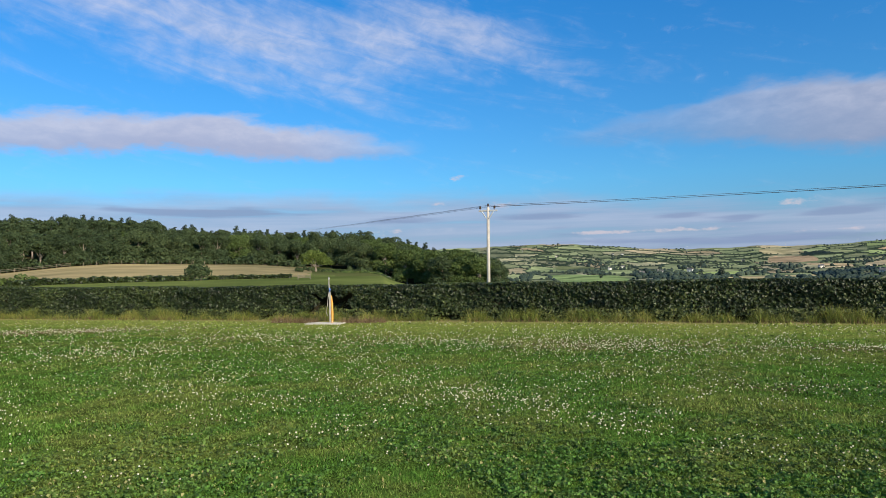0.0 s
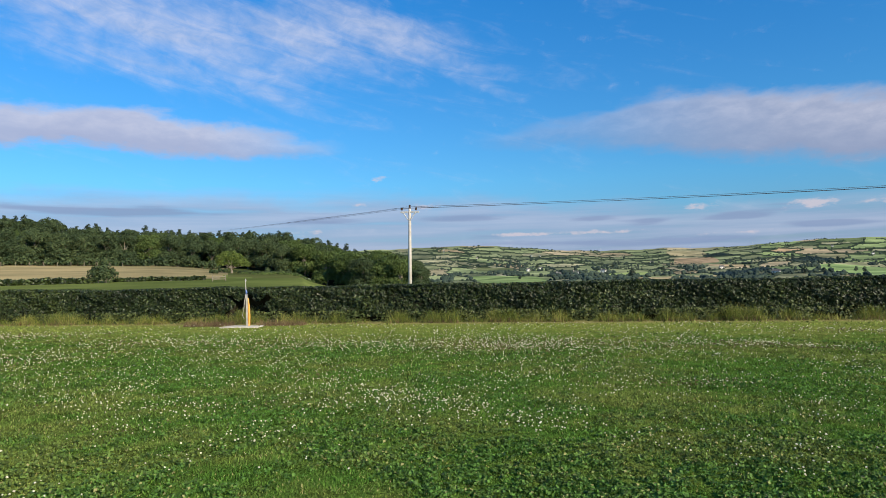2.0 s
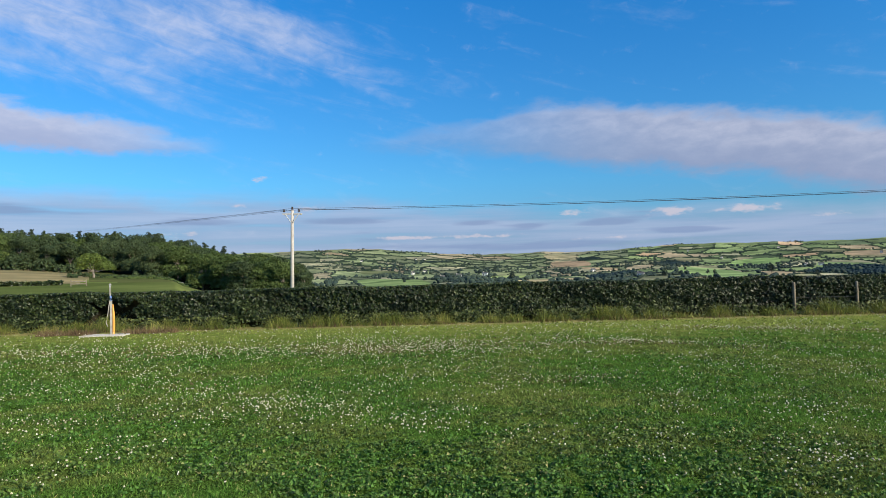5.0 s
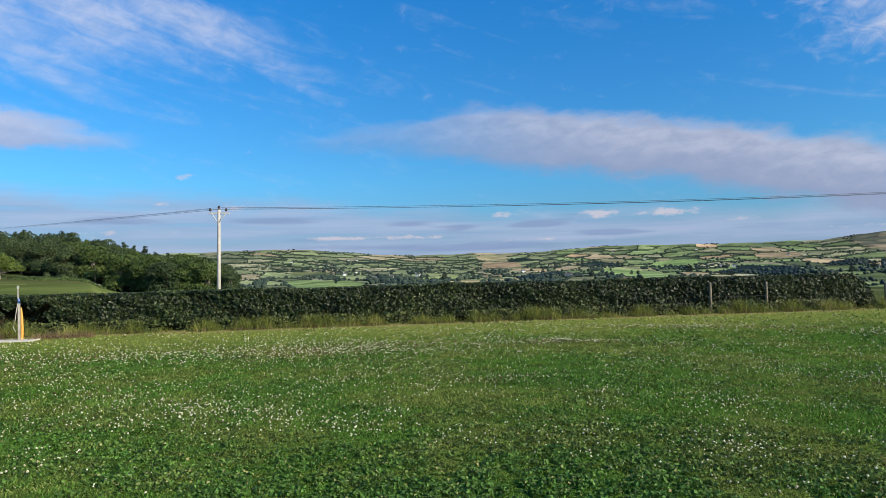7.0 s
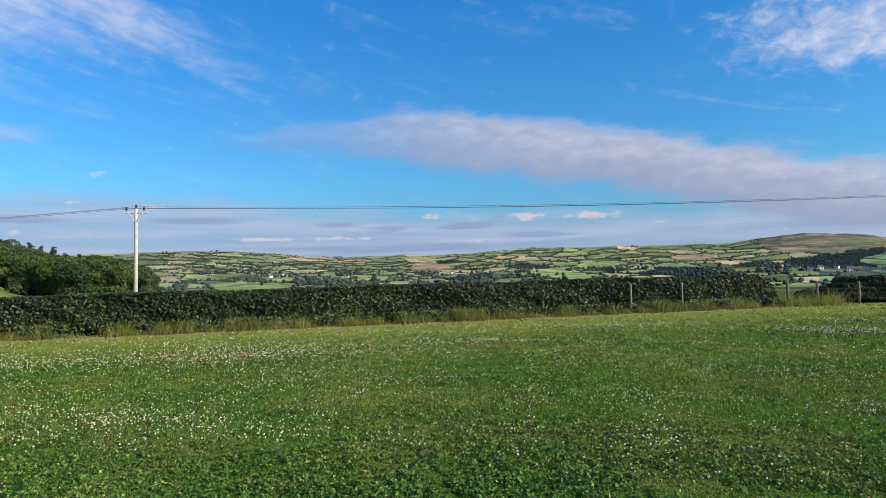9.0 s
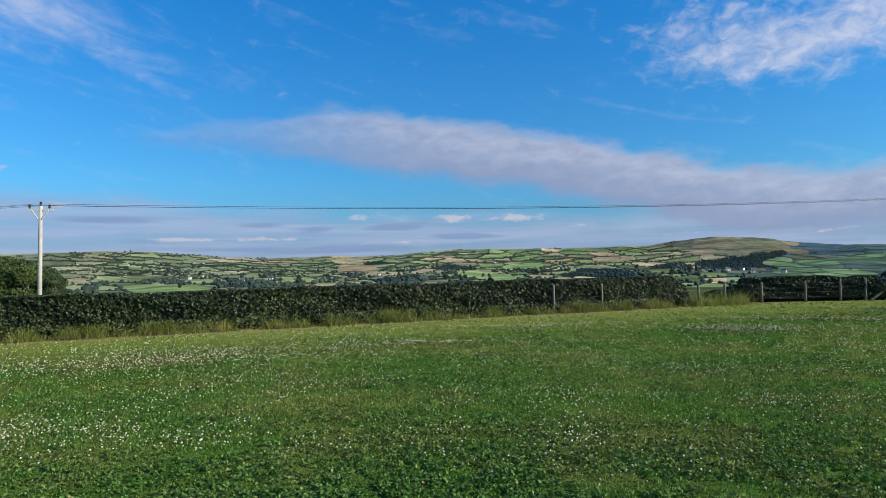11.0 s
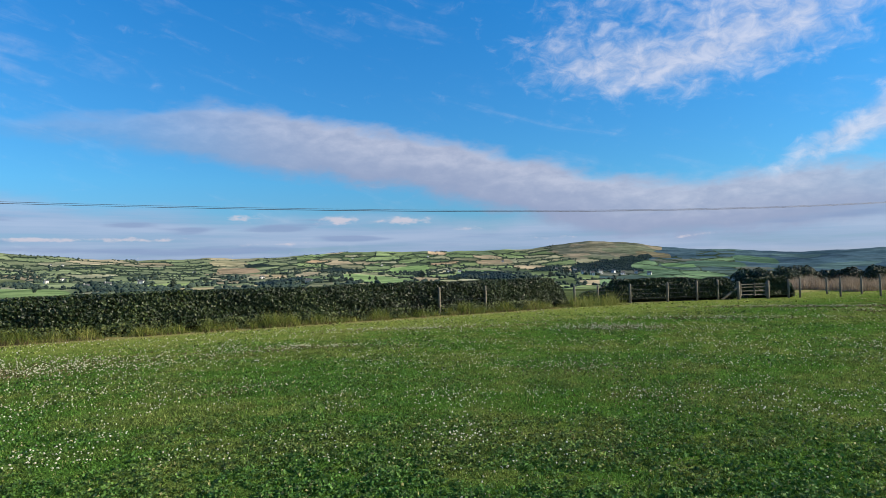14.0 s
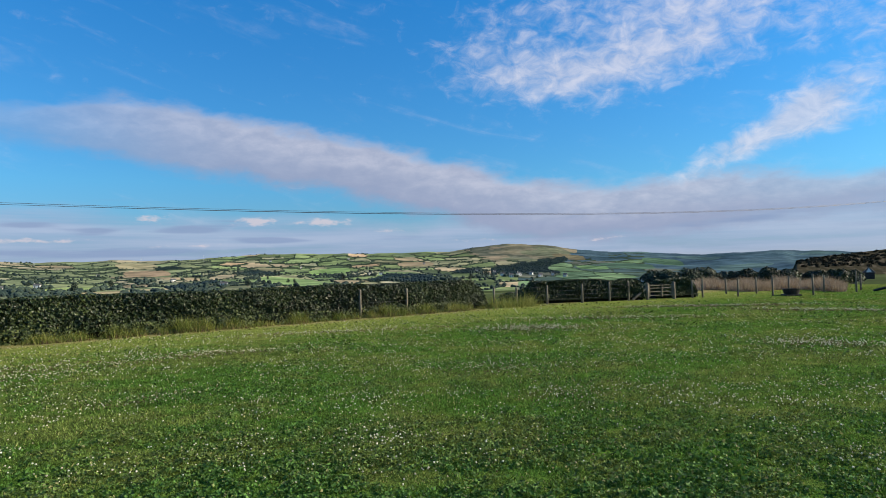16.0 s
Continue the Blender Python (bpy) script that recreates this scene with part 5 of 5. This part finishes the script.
# ---- standpipe in front of the hedge ----
def standpipe(x, y):
    ob = thing("standpipe", pose(x, y, 0, 0, 0, 10), "water tap on a yellow and white post with a hose", "water tap")
    bm = bmesh.new()
    box(bm, -0.055, -0.045, 0.0, 0.005, 0.045, 0.98, 0.008)
    part("post", bm, M_stake, ob, "pale weathered timber post")
    bm = bmesh.new()
    tube(bm, [(0.035, -0.02, 0.0), (0.04, -0.02, 0.3), (0.035, -0.02, 0.62), (0.02, -0.02, 0.86)], [0.032, 0.037, 0.030, 0.015], 10)
    part("sleeve", bm, M_yellow, ob, "orange-yellow plastic pipe sleeve")
    bm = bmesh.new()
    tube(bm, [(-0.04, 0.0, 0.9), (-0.05, 0.0, 1.22), (-0.045, 0.0, 1.44)], [0.020, 0.017, 0.015], 8)
    part("stake", bm, M_stake, ob, "thin pale upright stake")
    bm = bmesh.new()
    tube(bm, [(-0.045, -0.06, 1.37), (-0.045, 0.03, 1.37)], [0.018, 0.018], 8)
    tube(bm, [(-0.075, -0.02, 1.40), (-0.015, -0.02, 1.40)], [0.010, 0.010], 6)
    part("tap", bm, M_steel, ob, "small metal tap with a cross handle")
    bm = bmesh.new()
    tube(bm, [(-0.03, -0.05, 0.97), (-0.025, -0.06, 1.03), (-0.035, -0.05, 1.10)], [0.028, 0.030, 0.022], 10)
    part("hose_connector", bm, M_blue, ob, "blue plastic hose connector")
    bm = bmesh.new()
    tube(bm, [(-0.05, -0.07, 0.98), (-0.08, -0.09, 0.80), (-0.11, -0.10, 0.55), (-0.15, -0.10, 0.35), (-0.10, -0.12, 0.24)], [0.011] * 5, 7)
    part("hose", bm, M_stake, ob, "grey hose hanging down")
    return ob


tx, ty = -3.52, 19.62
standpipe(tx, ty)
ob = thing("concrete_pad", pose(tx - 0.1, ty - 0.1, 0, 0, 0, -14), "worn concrete pad under the water tap", "paving slab")
bm = bmesh.new()
box(bm, -0.62, -0.30, -0.04, 0.55, 0.25, 0.025, 0.012)
part("slab", bm, M_concrete, ob)

# ---- fields before the wood ----
def field_hedge(az0, az1, d, tall, count, label, seed):
    g = np.random.default_rng(seed)
    az = g.uniform(az0, az1, count)
    dd = d + g.uniform(-0.7, 0.7, count)
    h = tall * (1 + 0.10 * np.sin(az * 1.7) + 0.08 * np.sin(az * 7.7))
    z = land(az, dd) + h * g.uniform(0, 1, count)
    c = np.stack([np.sin(np.radians(az)) * dd, np.cos(np.radians(az)) * dd, z], 1)
    nrm = g.normal(0, 1, (count, 3)) + np.array((0, -0.6, 0.6))
    v, f = leaf_quads(c, nrm, 0.32, g, 1.3, 0.4)
    ob = thing("field_hedge", Matrix.Identity(4), label, "hedge", "field hedges")
    part("foliage", mesh_of("foliage", v, f, M_hedge), M_hedge, ob)
    return ob


g = np.random.default_rng(17)
for a0 in np.arange(-41, -14, 2.6):
    mid = a0 + 1.3
    scrub("bush", a0, a0 + 2.6, float(curve(WOOD_NEAR, mid)) - 3.5, 1.6, 3.6, 900, M_wood_leaf, "shrubs and young trees edging the wood", 5.0, 0.55, int(300 + a0))["group"] = "shrubs at the wood's edge"
field_hedge(-41.0, -21.8, 112, 0.85, 7200, "low dark hedge below the stubble field", 1)
field_hedge(-20.6, -13.6, 114, 0.6, 2400, "low dark hedge below the stubble field", 2)
scrub("bush", -40.0, -33.0, 111, 1.0, 1.9, 2500, M_fresh_sunlit_leaf, "rounded bushes at the field's corner", 4.0, 0.3, 9)
scrub("bush", -13.4, -10.6, 168, 0.5, 1.1, 2500, M_wood_leaf, "rough gorse and bracken below the wood", 30.0, 0.35, 10)
scrub("bush", -8.6, -6.6, 214, 0.8, 2.0, 2500, M_wood_leaf, "rough gorse and bracken below the wood", 14.0, 0.35, 11)
scrub("bracken", -10.8, -4.6, 165, 0.15, 0.40, 7000, M_fresh_sunlit_leaf, "low green bracken on the bank below the wood", 55.0, 0.34, 12, 6.0)
scrub("bracken", -10.5, -4.6, 175, 0.2, 0.5, 5000, M_wood_leaf, "low dull bracken on the bank below the wood", 40.0, 0.34, 13, 4.0)
scrub("bush", -21.9, -20.9, 112, 2.2, 3.0, 2000, M_wood_leaf, "small dark bushy tree in a field hedge", 0.8, 0.22, 15)
fence = thing("field_fence", Matrix.Identity(4), "pale timber fence along the edge of the wood", "fence")
for a in np.arange(-37.0, -19.0, 0.9):
    p = spot(a, float(curve(WOOD_NEAR, a)) - 5)
    bm = post_mesh(1.3, 0.11)
    bm.transform(Matrix.Translation(p))
    part("post", bm, M_post, fence)
for z in (0.6, 1.1):
    bm = bmesh.new()
    tube(bm, [spot(a, float(curve(WOOD_NEAR, a)) - 5.1, z) for a in np.arange(-37.0, -30.5, 0.9)], [0.05] * 8, 4)
    part("rail", bm, M_post, fence)
p = spot(-12.5, 108)
ob = thing("wooden_hurdle", pose(p.x, p.y, p.z, 0, 0, 12), "low wooden rail hurdle standing in the field", "fence")
for s in (-1, 1):
    bm = bmesh.new()
    box(bm, s * 1.0 - 0.06, -0.06, -0.2, s * 1.0 + 0.06, 0.06, 0.95, 0.01)
    part("post", bm, M_post, ob)
for z in (0.35, 0.7):
    bm = bmesh.new()
    box(bm, -1.0, -0.10, z - 0.07, 1.0, -0.063, z + 0.07, 0.005)
    part("rail", bm, M_post, ob)

# ---- farmhouses in the valley ----
def farmhouse(az, el, w, h, turn):
    p = at_el(az, el)
    ob = thing("farmhouse", pose(p.x, p.y, p.z, 0, 0, turn - az), "white-walled farmhouse with a dark slate roof among trees", "house", "valley farmhouses")
    bm = bmesh.new()
    box(bm, -w / 2, -2.4, -3, w / 2, 2.4, h)
    part("wall", bm, M_white, ob)
    bm = bmesh.new()
    r = [bm.verts.new(c) for c in ((-w / 2 - 0.4, -2.8, h), (w / 2 + 0.4, -2.8, h), (w / 2 + 0.4, 2.8, h), (-w / 2 - 0.4, 2.8, h), (-w / 2 - 0.4, 0, h + 2.6), (w / 2 + 0.4, 0, h + 2.6))]
    for q in ((0, 1, 5, 4), (2, 3, 4, 5), (0, 4, 3), (1, 2, 5), (3, 2, 1, 0)):
        bm.faces.new([r[k] for k in q])
    roof = part("roof", bm, M_roof, ob)
    bm = bmesh.new()
    box(bm, -w / 2 + 0.3, -0.5, h + 1.5, -w / 2 + 1.3, 0.5, h + 3.6)
    part("chimney", bm, M_concrete, roof)
    for k in (-0.28, 0.28):
        for z in (h * 0.28, h * 0.72):
            bm = bmesh.new()
            box(bm, k * w - 0.6, -2.46, z - 0.6, k * w + 0.6, -2.38, z + 0.6)
            part("window", bm, M_dark, ob)
    return ob


HOUSES = ((19.0, -1.1, 7.9, 3.6, 10), (21.4, -0.95, 8.6, 3.6, -20), (15.1, 0.62, 7.2, 3.6, 0), (15.9, 0.58, 6.5, 3.6, 30), (17.5, -1.2, 7.2, 3.6, 15), (35.0, -1.3, 8.6, 3.6, -10), (31.0, -0.8, 7.9, 3.6, 25),
          (48.6, -0.65, 9.4, 3.6, 5), (47.6, -0.65, 6.5, 3.6, 40), (38.9, 0.75, 7.2, 3.6, 0), (45.7, 0.8, 7.2, 3.6, 20), (58.3, -0.95, 7.9, 3.6, 10), (59.6, -1.0, 6.5, 3.6, -15), (61.1, -1.0, 7.9, 3.6, 30), (57.3, -0.6, 6.5, 3.6, 0),
          (60.4, -1.15, 6.5, 3.6, 10), (62.2, -0.95, 6.5, 3.6, -30), (63.0, -1.15, 7.0, 3.6, 20), (64.1, -1.05, 6.0, 3.6, 0), (58.9, -0.75, 6.5, 3.6, 15), (65.2, -1.2, 6.5, 3.6, -10), (52.5, 0.2, 7.0, 3.6, 0), (41.5, 0.1, 6.5, 3.6, 20), (10.2, 0.55, 7.0, 3.6, 0),
          (15.9, -0.55, 7.9, 3.6, 5), (14.8, -0.7, 6.5, 3.6, 25), (25.5, -0.2, 8.6, 3.6, -5))
for az, el, w, h, turn in HOUSES:
    farmhouse(az, el, w, h, turn)

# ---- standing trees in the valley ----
VALLEY = [broadleaf(51, 9.0, 4.4, M_hazed_leaf, 420, 1.1, 0.3, 0.05), broadleaf(52, 8.0, 4.0, M_hazed_leaf, 420, 1.0, 0.3, 0.05), broadleaf(53, 11.0, 4.8, M_hazed_leaf, 480, 1.2, 0.3, 0.05)]
g = np.random.default_rng(91)
for k in range(30):
    a = g.uniform(6.5, 62)
    e = -1.5 + 1.1 * g.uniform(0, 1) ** 1.2
    e += 0.10 * math.sin(a * 1.3)
    p = at_el(a, e)
    ob = copy_thing(VALLEY[g.integers(3)], pose(p.x, p.y, p.z, 0, 0, g.uniform(0, 360)))
    s = g.uniform(0.7, 1.25)
    ob.scale = (s, s, s)
    ob["group"] = "valley trees"
    ob["label"] = "dark rounded tree in the valley fields"
retire(VALLEY)

# tufts where the hedge ends
foot_grass(Vector((21.0, 12.9)), Vector((23.2, 12.1)), 2600, 0.55, 0.25, 55, M_long_grass, "long_grass", "tall yellowing grass tuft at the hedge's end")
foot_grass(Vector((tx - 2.0, ty + 0.75)), Vector((tx - 0.45, ty + 0.3)), 1700, 0.24, 0.12, 56, M_dry_grass, "dry_grass", "heap of dead brown bracken beside the tap")
foot_grass(Vector((tx + 0.3, ty + 0.15)), Vector((tx + 1.7, ty - 0.25)), 1600, 0.22, 0.12, 57, M_dry_grass, "dry_grass", "heap of dead brown bracken beside the tap")
p = spot(-5.1, 178)
ob = thing("boulder", pose(p.x, p.y, p.z, 0, 0, 30), "pale boulder on the bank below the wood", "rock")
bm = bmesh.new()
bmesh.ops.create_icosphere(bm, subdivisions=2, radius=1.0)
for v in bm.verts:
    v.co = Vector((v.co.x * 1.7, v.co.y * 1.0, v.co.z * 0.8)) * 0.7 * (1 + 0.25 * noise.noise(v.co * 1.7))
part("rock", bm, M_rock, ob)


# ---- pylons on the far skyline ----
def pylon(az, el, tall):
    p = at_el(az, el)
    ob = thing("pylon", pose(p.x, p.y, p.z, 0, 0, -az), "grey steel lattice pylon on the far hill", "pylon", "far pylons")
    bm = bmesh.new()
    for sx in (-1, 1):
        for sy in (-1, 1):
            tube(bm, [(sx * tall * 0.09, sy * tall * 0.09, -1), (sx * tall * 0.03, sy * tall * 0.03, tall * 0.6), (0, 0, tall)], [0.16, 0.14, 0.10], 4)
    for k in range(6):
        z0, z1 = tall * k / 10, tall * (k + 1) / 10
        w0, w1 = tall * (0.09 - 0.10 * k / 10), tall * (0.09 - 0.10 * (k + 1) / 10)
        tube(bm, [(-w0, -w0, z0), (w1, -w1, z1)], [0.08, 0.08], 4)
        tube(bm, [(w0, w0, z0), (-w1, w1, z1)], [0.08, 0.08], 4)
    part("tower", bm, M_steel, ob)
    for z in (0.62, 0.76, 0.90):
        bm = bmesh.new()
        tube(bm, [(-tall * 0.14, 0, tall * z), (0, 0, tall * z + 0.8), (tall * 0.14, 0, tall * z)], [0.10, 0.16, 0.10], 4)
        part("crossarm", bm, M_steel, ob)
    return ob


for az, el, tall in ((28.6, 0.80, 26), (33.4, 0.85, 26), (21.2, 0.75, 24), (7.2, 1.0, 22)):
    pylon(az, el, tall)
M_heather = leafy("heather_and_thorn", (0.016, 0.016, 0.010), (0.034, 0.031, 0.018), (0.064, 0.054, 0.032), 0.8, 0.1, 0.05, 0.05)
scrub("bush", 83.6, 91.0, 236, 0.35, 0.8, 5200, M_heather, "dark thorn scrub covering the quarry hill", 80.0, 0.55, 61, 4.5)
scrub("bush", 84.2, 91.0, 270, 0.25, 0.55, 4200, M_heather, "dull heather and bracken on the quarry hill", 52.0, 0.5, 62, 4.5)
